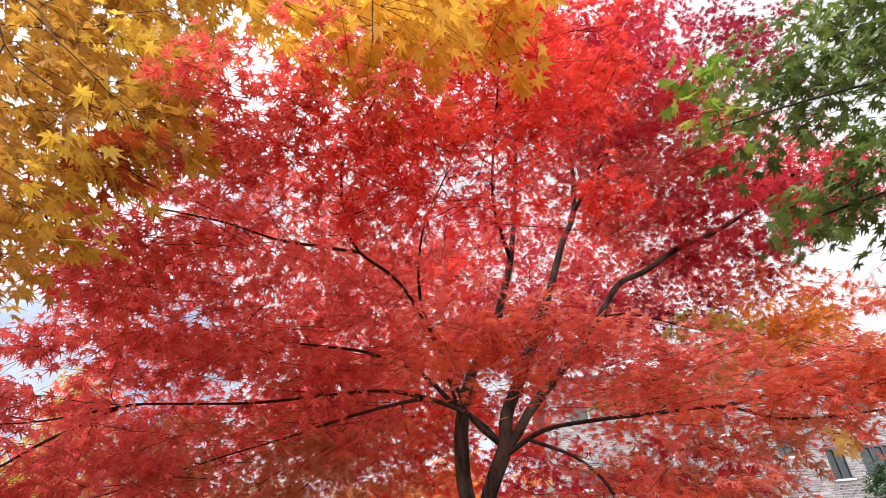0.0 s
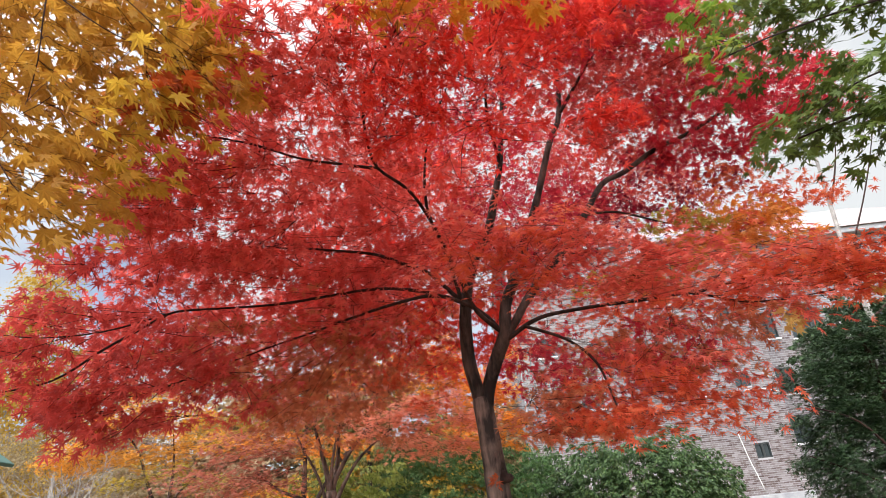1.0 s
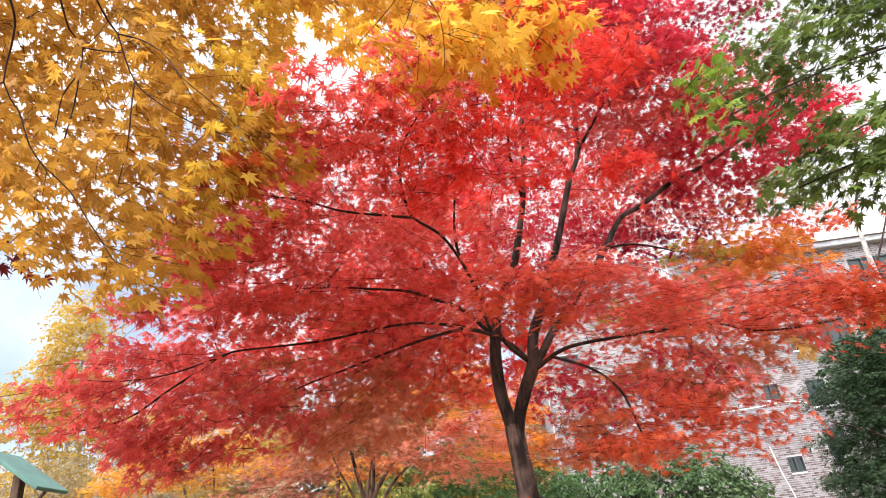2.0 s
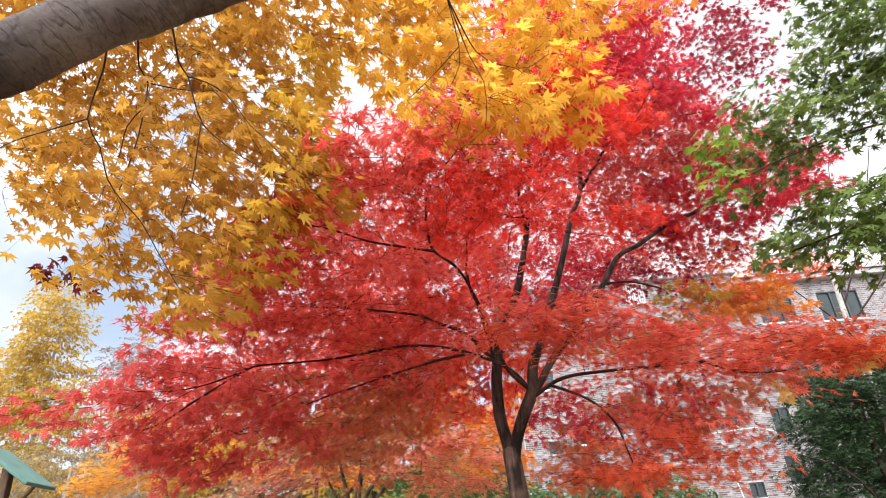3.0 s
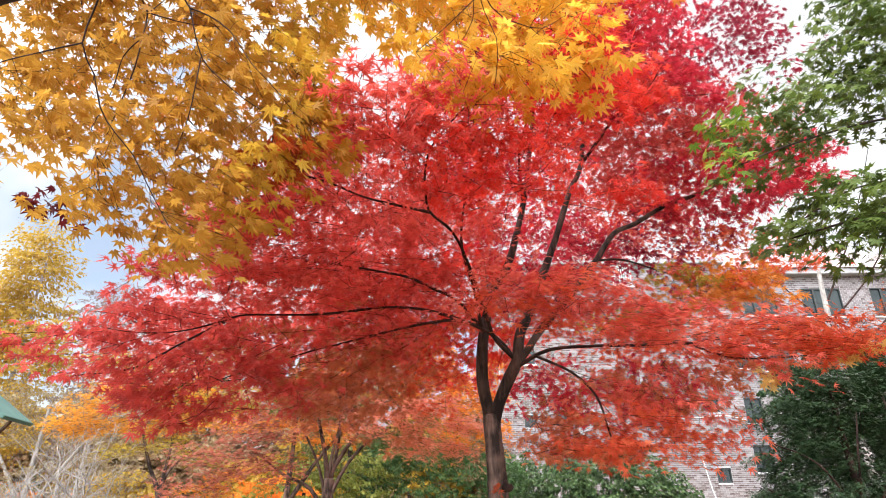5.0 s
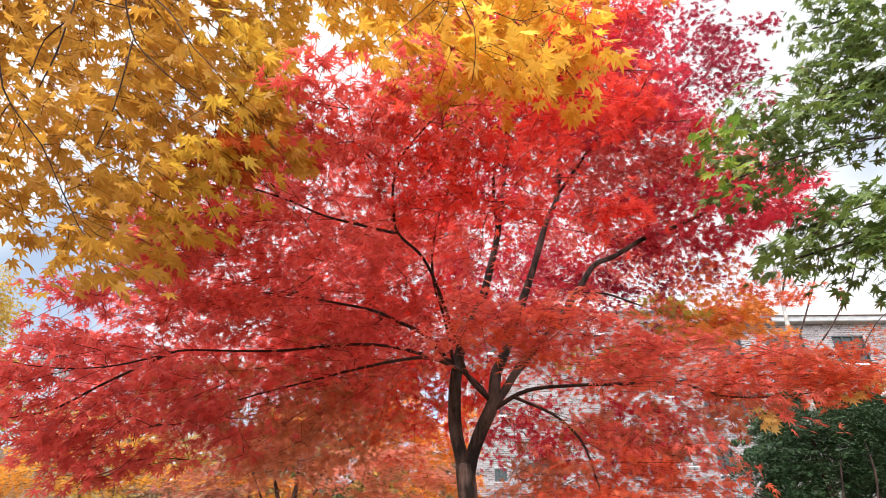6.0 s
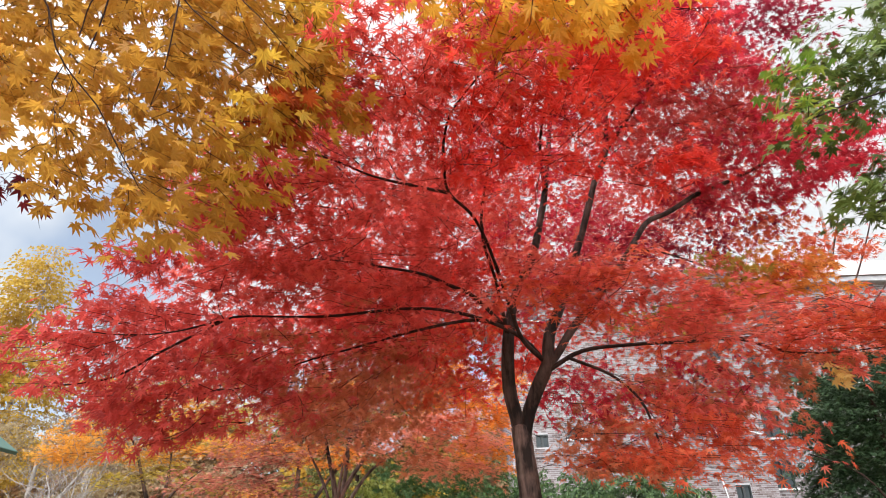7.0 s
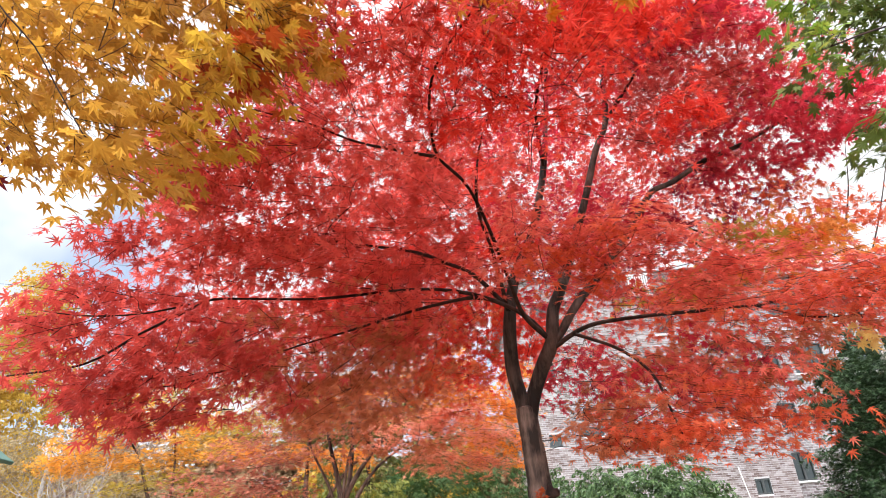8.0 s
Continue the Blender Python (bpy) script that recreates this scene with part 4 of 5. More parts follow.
crown(red, 54, [(-1.15, 4.0, 3.9, 0.55, 0.3, 0.3), (-0.75, 4.2, 3.55, 0.6, 0.3, 0.3), (-0.3, 4.2, 3.75, 0.5, 0.3, 0.3), (-0.5, 4.0, 4.3, 0.5, 0.3, 0.3), (-1.35, 4.0, 3.45, 0.5, 0.3, 0.25)], AX, w, SCARLET, DENSE * 0.42, 0.052)
crown(red, 55, [(-1.16, 3.00, 4.21, 0.4, 0.35, 0.25), (-0.87, 3.00, 3.87, 0.35, 0.35, 0.22), (-1.34, 2.90, 3.67, 0.3, 0.35, 0.2), (-0.69, 2.90, 4.56, 0.35, 0.35, 0.2)], AX, w, RED, DENSE * 0.55, 0.050, bare=SIGHT_CLEAR)
crown(red, 56, [(0.9, 3.4, 2.45, 0.5, 0.3, 0.25), (0.4, 3.4, 2.4, 0.3, 0.3, 0.2)], AX, w, CRIMSON, DENSE * 0.36, 0.046, FINE_LEAF, tilt=0.8)
crown(red, 57, [(-2.08, 3.30, 3.29, 0.35, 0.3, 0.14), (-1.76, 3.30, 3.37, 0.35, 0.3, 0.14), (-2.30, 3.20, 3.13, 0.3, 0.3, 0.12)], AX, w, RED, DENSE * 0.5, 0.050, bare=SIGHT_CLEAR)
crown(red, 58, [(1.71, 3.50, 3.29, 0.26, 0.3, 0.12), (1.89, 3.50, 3.20, 0.2, 0.3, 0.1)], AX, w, ORANGE, DENSE * 0.75, 0.046, FINE_LEAF, label="bright orange leaves")
crown(red, 42, [(0.15, 3.7, 2.45, 0.35, 0.3, 0.2), (0.6, 3.8, 2.35, 0.5, 0.3, 0.22), (1.1, 3.8, 2.5, 0.5, 0.3, 0.2), (0.16, 3.5, 2.6, 0.25, 0.3, 0.2)], AX, w, CRIMSON, DENSE * 0.36, 0.046, FINE_LEAF, tilt=0.8)
crown(red, 49, [(1.0, 3.0, 2.1, 0.4, 0.35, 0.14), (1.22, 3.2, 1.99, 0.22, 0.3, 0.07), (0.75, 2.95, 2.2, 0.35, 0.3, 0.14)], AX, w, ORANGE_RED, DENSE * 0.28, 0.046, FINE_LEAF, tilt=0.7)
crown(red, 50, [(0.31, 3.5, 2.33, 0.25, 0.3, 0.16), (0.17, 3.3, 2.11, 0.18, 0.25, 0.12), (0.9, 3.6, 2.5, 0.5, 0.3, 0.2)], AX, w, BRONZE, DENSE * 0.46, 0.046, FINE_LEAF, tilt=0.8)
crown(red, 51, [(1.45, 2.75, 2.58, 0.45, 0.4, 0.10), (1.9, 2.7, 2.56, 0.40, 0.4, 0.10), (1.65, 2.8, 2.70, 0.45, 0.4, 0.10)], AX, w, ORANGE_RED, DENSE * 0.85, 0.046, **FLAT)
crown(red, 43, [(-1.2, 3.9, 2.9, 0.7, 0.4, 0.3), (-1.8, 3.6, 2.6, 0.6, 0.4, 0.25)], AX, w, RED, DENSE * 0.50, 0.046)
crown(red, 52, [(-0.6, 4.1, 2.6, 0.45, 0.4, 0.22), (-0.6, 3.9, 2.95, 0.4, 0.4, 0.22)], AX, w, ORANGE_RED, DENSE * 0.40, 0.046)
crown(red, 44, [(0.37, 4.2, 3.28, 0.34, 0.3, 0.22), (0.8, 4.2, 3.18, 0.34, 0.3, 0.22), (1.2, 4.2, 3.13, 0.34, 0.3, 0.19), (0.56, 4.2, 3.6, 0.29, 0.3, 0.17)], AX, w, RED, DENSE * 0.70, 0.046)
crown(red, 45, [(-1.38, 3.0, 2.52, 0.33, 0.3, 0.14), (-1.05, 3.0, 2.58, 0.25, 0.3, 0.18), (-1.2, 3.0, 2.28, 0.29, 0.3, 0.14), (-1.03, 3.0, 2.85, 0.12, 0.2, 0.16)], AX, w, BRONZE, DENSE * 0.70, 0.046, bare=SIGHT_CLEAR)
limb(red, "knot", [(-0.15, 3.25, 1.80), (-0.12, 3.235, 1.795), (-0.105, 3.225, 1.80)], 0.034, 0.020, TWIG, 9, 0.15, 0.01, "dark bark knot")
crown(red, 46, [(-0.19, 3.19, 1.80, 0.035, 0.02, 0.04)], AX, w, RUST, 900, 0.035, FINE_LEAF, wood=False, reach=(0.04, 0.07), per_spray=5)
crown(red, 47, [(-1.82, 2.4, 2.12, 0.13, 0.25, 0.08), (-1.99, 2.4, 2.26, 0.15, 0.25, 0.09), (-1.69, 2.4, 2.22, 0.15, 0.25, 0.08)], AX, w, DARK_RED, DENSE * 0.7, 0.052, FINE_LEAF, 20, bare=SIGHT_CLEAR)
crown(red, 48, [(-0.99, 3.2, 2.67, 0.23, 0.3, 0.16), (-0.93, 3.2, 2.41, 0.22, 0.3, 0.14), (-1.18, 3.2, 2.52, 0.19, 0.3, 0.13)], AX, w, BRONZE, DENSE * 0.5, 0.046, bare=SIGHT_CLEAR)

# ---- golden maple, whose bough hangs over the path ----
gold = thing("golden_maple", (-3.3, 0.1, 0), "golden yellow maple with a thick grey overhanging bough", "tree")
AY = (-2.2, 0.1)
limb(gold, "trunk", [(-3.35, 0.1, -0.02), (-3.3, 0.1, 0.5), (-3.1, 0.1, 1.3), (-2.7, 0.1, 2.0), (-2.2, 0.12, 2.42)], 0.22, 0.14, GREY_BARK, 18, 0.05, 0.06)
g = [
    limb(gold, "bough", [(-2.3, 0.11, 2.35), (-1.76, 0.15, 2.71), (-1.61, 0.18, 2.83), (-1.42, 0.2, 2.97), (-1.23, 0.25, 3.11), (-1.0, 0.29, 3.24), (-0.79, 0.31, 3.33), (-0.67, 0.3, 3.44), (-0.5, 0.25, 3.62), (-0.3, 0.3, 3.85)], 0.118, 0.045, GREY_BARK, 28, 0.075, 0.018, "smooth grey bough with knots"),
    limb(gold, "limb", [(-1.25, 0.24, 3.15), (-1.23, 0.24, 3.32), (-1.24, 0.25, 3.57), (-1.3, 0.4, 3.85), (-1.4, 0.8, 4.2), (-1.5, 1.2, 4.5)], 0.034, 0.010, GREY_BARK, 10, 0.1),
    limb(gold, "limb", [(-1.28, 0.22, 3.12), (-1.36, 0.23, 3.24), (-1.53, 0.26, 3.28), (-1.76, 0.21, 3.31), (-2.2, 0.4, 3.4)], 0.011, 0.004, TWIG, 8, 0.08),
    limb(gold, "limb", [(-1.40, 0.25, 3.0), (-1.56, 0.5, 3.25), (-1.71, 0.72, 3.34), (-1.8, 0.82, 3.2), (-1.77, 0.88, 3.11), (-1.75, 0.93, 3.0), (-1.71, 0.98, 2.93), (-1.65, 1.03, 2.86), (-1.6, 1.08, 2.76), (-1.52, 1.12, 2.62)], 0.0052, 0.0016, TWIG, 6, 0.08),
    limb(gold, "limb", [(-1.8, 0.82, 3.2), (-2.01, 0.9, 3.23), (-2.26, 1.0, 3.26), (-2.5, 1.1, 3.22)], 0.0034, 0.0015, TWIG, 6, 0.08),
    limb(gold, "limb", [(-1.37, 0.27, 3.04), (-1.5, 0.5, 3.4), (-1.66, 0.8, 3.58), (-1.76, 1.0, 3.62), (-1.77, 1.1, 3.62), (-1.78, 1.12, 3.5), (-1.8, 1.15, 3.37), (-1.86, 1.2, 3.2), (-1.92, 1.25, 3.05)], 0.0068, 0.0018, TWIG, 6, 0.08),
    limb(gold, "limb", [(-1.77, 1.1, 3.62), (-1.65, 1.12, 3.59), (-1.54, 1.15, 3.59), (-1.41, 1.2, 3.63)], 0.0030, 0.0013, TWIG, 6, 0.08),
    limb(gold, "limb", [(-1.78, 1.12, 3.5), (-1.86, 1.15, 3.43), (-1.89, 1.18, 3.28), (-1.95, 1.2, 3.1)], 0.0028, 0.0013, TWIG, 6, 0.08),
    limb(gold, "limb", [(-1.77, 1.1, 3.62), (-1.71, 1.1, 3.69), (-1.65, 1.1, 3.82)], 0.0030, 0.0013, TWIG, 6, 0.08),
    limb(gold, "limb", [(-1.27, 0.30, 3.1), (-1.38, 0.55, 3.35), (-1.54, 0.92, 3.54), (-1.51, 0.95, 3.49), (-1.49, 0.98, 3.4), (-1.46, 1.03, 3.3), (-1.39, 1.06, 3.23), (-1.31, 1.1, 3.17), (-1.22, 1.15, 3.13), (-1.13, 1.2, 3.11)], 0.0060, 0.0016, TWIG, 6, 0.08),
    limb(gold, "limb", [(-1.47, 1.03, 3.31), (-1.48, 1.05, 3.18), (-1.51, 1.1, 3.07), (-1.56, 1.15, 2.95)], 0.0032, 0.0013, TWIG, 6, 0.08),
    limb(gold, "limb", [(-1.51, 0.95, 3.49), (-1.44, 0.97, 3.47), (-1.35, 0.98, 3.4), (-1.25, 1.0, 3.25), (-1.19, 1.02, 3.19), (-1.1, 1.1, 3.1)], 0.0032, 0.0013, TWIG, 6, 0.08),
    limb(gold, "limb", [(-0.5, 0.25, 3.60), (-0.46, 0.6, 3.7), (-0.38, 1.0, 3.57), (-0.4, 1.05, 3.47), (-0.43, 1.1, 3.45)], 0.003, 0.0014, TWIG, 6, 0.08),
    limb(gold, "limb", [(-0.38, 1.0, 3.57), (-0.5, 1.05, 3.47), (-0.62, 1.1, 3.39)], 0.0022, 0.0012, TWIG, 6, 0.08),
    limb(gold, "limb", [(-0.42, 0.8, 3.65), (-0.34, 1.0, 3.51), (-0.29, 1.05, 3.41), (-0.29, 1.1, 3.3), (-0.3, 1.15, 3.24)], 0.0030, 0.0012, TWIG, 6, 0.08),
    limb(gold, "limb", [(-0.42, 0.8, 3.65), (-0.31, 1.0, 3.53), (-0.2, 1.05, 3.49), (-0.09, 1.1, 3.51), (0.0, 1.1, 3.57)], 0.0036, 0.0012, TWIG, 6, 0.08),
    limb(gold, "limb", [(-0.3, 0.3, 3.84), (-0.05, 0.7, 4.05), (0.2, 1.05, 4.1), (0.6, 1.2, 4.2)], 0.012, 0.003, TWIG, 6, 0.08),
]
limb(gold, "limb", [(-1.22, 0.24, 3.08), (-1.36, 0.2, 2.975), (-1.47, 0.19, 2.945), (-1.58, 0.2, 2.915), (-1.8, 0.2, 2.84), (-2.1, 0.25, 2.78), (-2.5, 0.35, 2.85)], 0.036, 0.02, GREY_BARK, 14, 0.08, 0.03)
limb(gold, "stub", [(-0.79, 0.31, 3.34), (-0.77, 0.33, 3.27), (-0.76, 0.33, 3.225)], 0.034, 0.022, TWIG, 10, 0.25, 0.012, "broken dark knot stub")
limb(gold, "stub", [(-1.27, 0.24, 3.10), (-1.29, 0.22, 3.20), (-1.31, 0.20, 3.235)], 0.065, 0.03, GREY_BARK, 12, 0.12, 0.02, "swollen branch scar")
# flat sprays, seen from below against the sky
YS = dict(reach=(0.16, 0.34), per_spray=6, tilt=0.5, droop=(0.05, 0.9), hang=0.25, twig=0.7, shoots=1)
THICK = 880
crown(gold, 11, [(-2.46, 1.24, 3.93, 0.38, 0.28, 0.23), (-2.41, 1.31, 3.56, 0.36, 0.28, 0.23), (-2.3, 1.27, 3.23, 0.28, 0.28, 0.13), (-2.12, 1.32, 3.95, 0.39, 0.28, 0.24), (-2.07, 1.33, 3.54, 0.35, 0.28, 0.23), (-1.88, 1.28, 3.1, 0.30, 0.28, 0.17), (-1.9, 1.18, 2.81, 0.22, 0.28, 0.12), (-1.8, 1.38, 4.07, 0.40, 0.28, 0.24), (-1.66, 1.34, 3.55, 0.34, 0.28, 0.22), (-1.6, 1.34, 3.18, 0.30, 0.28, 0.19)], AY, g, GOLD, THICK, 0.051, BROAD_LEAF, 70, **YS)
crown(gold, 12, [(-1.72, 1.42, 2.94, 0.30, 0.28, 0.17), (-1.56, 1.29, 2.63, 0.19, 0.22, 0.11), (-1.45, 1.38, 3.99, 0.36, 0.28, 0.24), (-1.37, 1.29, 3.53, 0.30, 0.28, 0.22), (-1.32, 1.33, 3.26, 0.28, 0.28, 0.17), (-1.35, 1.22, 2.9, 0.20, 0.25, 0.14), (-1.41, 1.25, 2.72, 0.15, 0.22, 0.13), (-1.05, 1.31, 3.12, 0.15, 0.22, 0.11), (-1.44, 1.16, 2.5, 0.12, 0.12, 0.06)], AY, g, GOLD, THICK * 1.05, 0.052, BROAD_LEAF, 60, **YS)
crown(gold, 13, [(-1.15, 1.34, 3.84, 0.17, 0.22, 0.17), (-1.09, 1.26, 3.40, 0.14, 0.22, 0.17), (-1.11, 1.30, 3.37, 0.1, 0.2, 0.12), (-1.06, 1.30, 3.16, 0.09, 0.2, 0.1), (-1.16, 1.30, 2.99, 0.12, 0.2, 0.1), (-1.29, 1.30, 2.83, 0.1, 0.2, 0.08), (-1.17, 1.30, 3.60, 0.12, 0.2, 0.1)], AY, g, GOLD_GREEN, THICK * 1.5, 0.055, BROAD_LEAF, 30, **YS)
crown(gold, 14, [(-0.9, 1.35, 4.04, 0.19, 0.24, 0.09), (-0.74, 1.39, 3.84, 0.12, 0.22, 0.11), (-0.56, 1.35, 4.11, 0.29, 0.24, 0.17), (-0.56, 1.4, 3.82, 0.22, 0.24, 0.15), (-0.56, 1.27, 3.47, 0.19, 0.22, 0.08), (-0.3, 1.37, 3.94, 0.25, 0.24, 0.17), (-0.32, 1.29, 3.55, 0.23, 0.24, 0.14), (-0.29, 1.4, 3.43, 0.17, 0.22, 0.06)], AY, g, BRIGHT_GOLD, THICK * 1.15, 0.058, BROAD_LEAF, 50, **YS)
crown(gold, 19, [(-0.08, 1.39, 3.88, 0.21, 0.22, 0.17), (-0.08, 1.2, 3.41, 0.14, 0.20, 0.12), (0.09, 1.21, 3.61, 0.10, 0.20, 0.15), (0.16, 1.23, 3.45, 0.10, 0.18, 0.10), (0.09, 1.41, 3.45, 0.08, 0.18, 0.06)], AY, g, BRIGHT_GOLD, THICK * 1.3, 0.062, BROAD_LEAF, 40, **YS)
crown(gold, 20, [(-2.74, 1.24, 4.36, 0.43, 0.28, 0.24), (-2.17, 1.1, 4.21, 0.40, 0.28, 0.23), (-1.84, 1.26, 4.41, 0.44, 0.28, 0.24), (-1.34, 1.22, 4.24, 0.39, 0.28, 0.24), (-0.9, 1.15, 4.08, 0.34, 0.28, 0.19), (-2.54, 1.09, 4.64, 0.43, 0.28, 0.24), (-2.18, 1.29, 4.93, 0.46, 0.28, 0.26), (-1.57, 1.19, 4.78, 0.45, 0.28, 0.25)], AY, g, GOLD, THICK, 0.055, BROAD_LEAF, **YS)
crown(gold, 21, [(-0.56, 1.23, 4.4, 0.36, 0.28, 0.20), (-0.21, 1.28, 4.3, 0.36, 0.28, 0.20), (0.11, 1.2, 4.12, 0.31, 0.28, 0.20), (-0.2, 1.25, 4.67, 0.38, 0.28, 0.22), (0.19, 1.22, 3.85, 0.11, 0.25, 0.16)], AY, g, BRIGHT_GOLD, THICK, 0.056, BROAD_LEAF, **YS)
crown(gold, 15, [(0.32, 1.16, 3.9, 0.16, 0.2, 0.11), (0.62, 1.22, 4.18, 0.22, 0.2, 0.13), (0.87, 1.22, 4.33, 0.11, 0.15, 0.09), (0.32, 1.3, 4.39, 0.18, 0.2, 0.12)], AY, g, AMBER, THICK * 0.8, 0.056, BROAD_LEAF, 20, **YS)
# a browner second layer shows between the golden sprays
crown(gold, 22, [(-1.7, 1.75, 3.7, 0.5, 0.2, 0.3), (-2.3, 1.7, 3.6, 0.4, 0.2, 0.3), (-1.45, 1.7, 3.25, 0.3, 0.2, 0.2)], AY, g, AMBER, THICK * 0.16, 0.05, BROAD_LEAF, **YS)
crown(gold, 16, [(-1.2, 1.24, 3.03, 0.22, 0.14, 0.07)], AY, g, RUST, 1000, 0.056, BROAD_LEAF, 16, **YS)
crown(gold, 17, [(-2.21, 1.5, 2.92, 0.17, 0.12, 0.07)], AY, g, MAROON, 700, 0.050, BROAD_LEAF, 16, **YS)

# ---- green maple ----
green = thing("green_maple", (3.6, 2.2, 0), "maple still in green leaf", "tree")
AG = (3.4, 2.2)
limb(green, "trunk", [(3.6, 2.2, -0.02), (3.55, 2.2, 0.8), (3.45, 2.2, 2.0), (3.2, 2.2, 3.1), (3.0, 2.2, 3.9), (2.9, 2.25, 4.6)], 0.13, 0.03, BARK, 14, 0.07)
e = [
    limb(green, "limb", [(3.2, 2.2, 3.1), (2.8, 2.0, 3.55), (2.42, 1.9, 3.65), (2.18, 1.9, 3.64), (1.71, 1.8, 3.51), (1.15, 1.65, 3.27), (0.86, 1.55, 3.11)], 0.013, 0.003, TWIG, 8, 0.06),
    limb(green, "limb", [(3.2, 2.2, 3.1), (2.7, 2.0, 3.5), (2.35, 1.9, 3.45), (1.94, 1.85, 3.24), (1.52, 1.8, 3.11), (1.18, 1.75, 2.91)], 0.011, 0.003, TWIG, 8, 0.06),
    limb(green, "limb", [(3.35, 2.2, 2.6), (2.5, 1.9, 3.0), (1.96, 1.8, 3.02), (1.62, 1.75, 2.96), (1.29, 1.7, 2.86), (1.09, 1.7, 2.8)], 0.018, 0.004, TWIG, 8, 0.06),
    limb(green, "limb", [(3.0, 2.2, 3.9), (2.81, 2.2, 4.04), (2.52, 2.1, 4.54), (2.17, 2.0, 4.58), (1.8, 1.9, 4.4)], 0.016, 0.004, TWIG, 8, 0.06),
]
GS = dict(twig=0.5, reach=(0.16, 0.30), per_spray=9, tilt=0.45, hang=0.45, droop=(0.1, 0.9))
crown(green, 21, [(1.89, 1.82, 4.24, 0.23, 0.28, 0.13), (2.01, 1.92, 4.02, 0.20, 0.28, 0.20), (1.73, 1.89, 4.04, 0.15, 0.28, 0.15), (1.76, 1.95, 3.77, 0.20, 0.28, 0.13), (1.88, 1.82, 3.62, 0.12, 0.28, 0.12), (2.25, 2.0, 4.41, 0.36, 0.35, 0.30), (2.3, 1.9, 3.9, 0.3, 0.3, 0.3)], AG, e, GREEN, 1350, 0.048, BROAD_LEAF, 50, **GS)
crown(green, 23, [(1.29, 1.62, 3.55, 0.17, 0.24, 0.13), (1.3, 1.89, 3.84, 0.15, 0.24, 0.10), (1.25, 1.94, 3.6, 0.19, 0.26, 0.13), (1.0, 1.75, 3.45, 0.14, 0.22, 0.09), (1.08, 1.78, 3.27, 0.15, 0.22, 0.06), (1.39, 1.84, 3.46, 0.15, 0.26, 0.11)], AG, e, GREEN, 1220, 0.048, BROAD_LEAF, 60, **GS)
crown(green, 24, [(1.45, 1.63, 3.0, 0.22, 0.28, 0.11), (1.39, 1.88, 3.1, 0.18, 0.28, 0.10), (1.17, 1.78, 2.88, 0.15, 0.26, 0.08), (1.37, 1.66, 2.82, 0.19, 0.28, 0.08), (1.51, 1.58, 2.77, 0.16, 0.26, 0.13), (1.83, 1.89, 3.17, 0.15, 0.28, 0.09), (1.0, 1.72, 2.83, 0.08, 0.15, 0.05), (2.1, 1.9, 3.1, 0.3, 0.3, 0.25)], AG, e, GREEN, 1900, 0.048, BROAD_LEAF, 60, **GS)
crown(green, 25, [(1.92, 1.9, 4.5, 0.2, 0.26, 0.17), (2.15, 1.9, 4.37, 0.22, 0.26, 0.22), (2.53, 1.9, 4.65, 0.19, 0.26, 0.17), (2.09, 1.9, 3.97, 0.21, 0.26, 0.17), (1.82, 1.9, 4.0, 0.19, 0.26, 0.16), (1.75, 1.9, 4.44, 0.09, 0.2, 0.07), (1.44, 1.9, 3.71, 0.2, 0.26, 0.13), (1.59, 1.9, 3.58, 0.2, 0.26, 0.11)], AG, e, GREEN, 1000, 0.048, BROAD_LEAF, 20, **GS)
crown(green, 22, [(0.80, 1.5, 3.13, 0.13, 0.16, 0.07), (0.78, 1.5, 3.32, 0.12, 0.16, 0.06)], AG, e, LIME, 1000, 0.05, BROAD_LEAF, 30, reach=(0.14, 0.25), per_spray=7, tilt=0.4)


# ---- trees behind ----
def far_tree(name, base, label, limbs, groups, axis, seed, bark=BARK):
    t = thing(name, base, label, "tree")
    lines = [limb(t, n, pts, r0, r1, bark, 8, 0.08, 0.1) for n, pts, r0, r1 in limbs]
    for k, (lobes, material, per_area, size, leaf, reach) in enumerate(groups):
        crown(t, seed + k, lobes, axis, lines, material, per_area, size, leaf, reach=reach, per_spray=20, wood=leaf is not OVAL, **(dict(tilt=1.1) if leaf is OVAL else dict(tilt=0.32, droop=(0.0, 0.45), hang=0.35)))
    return t


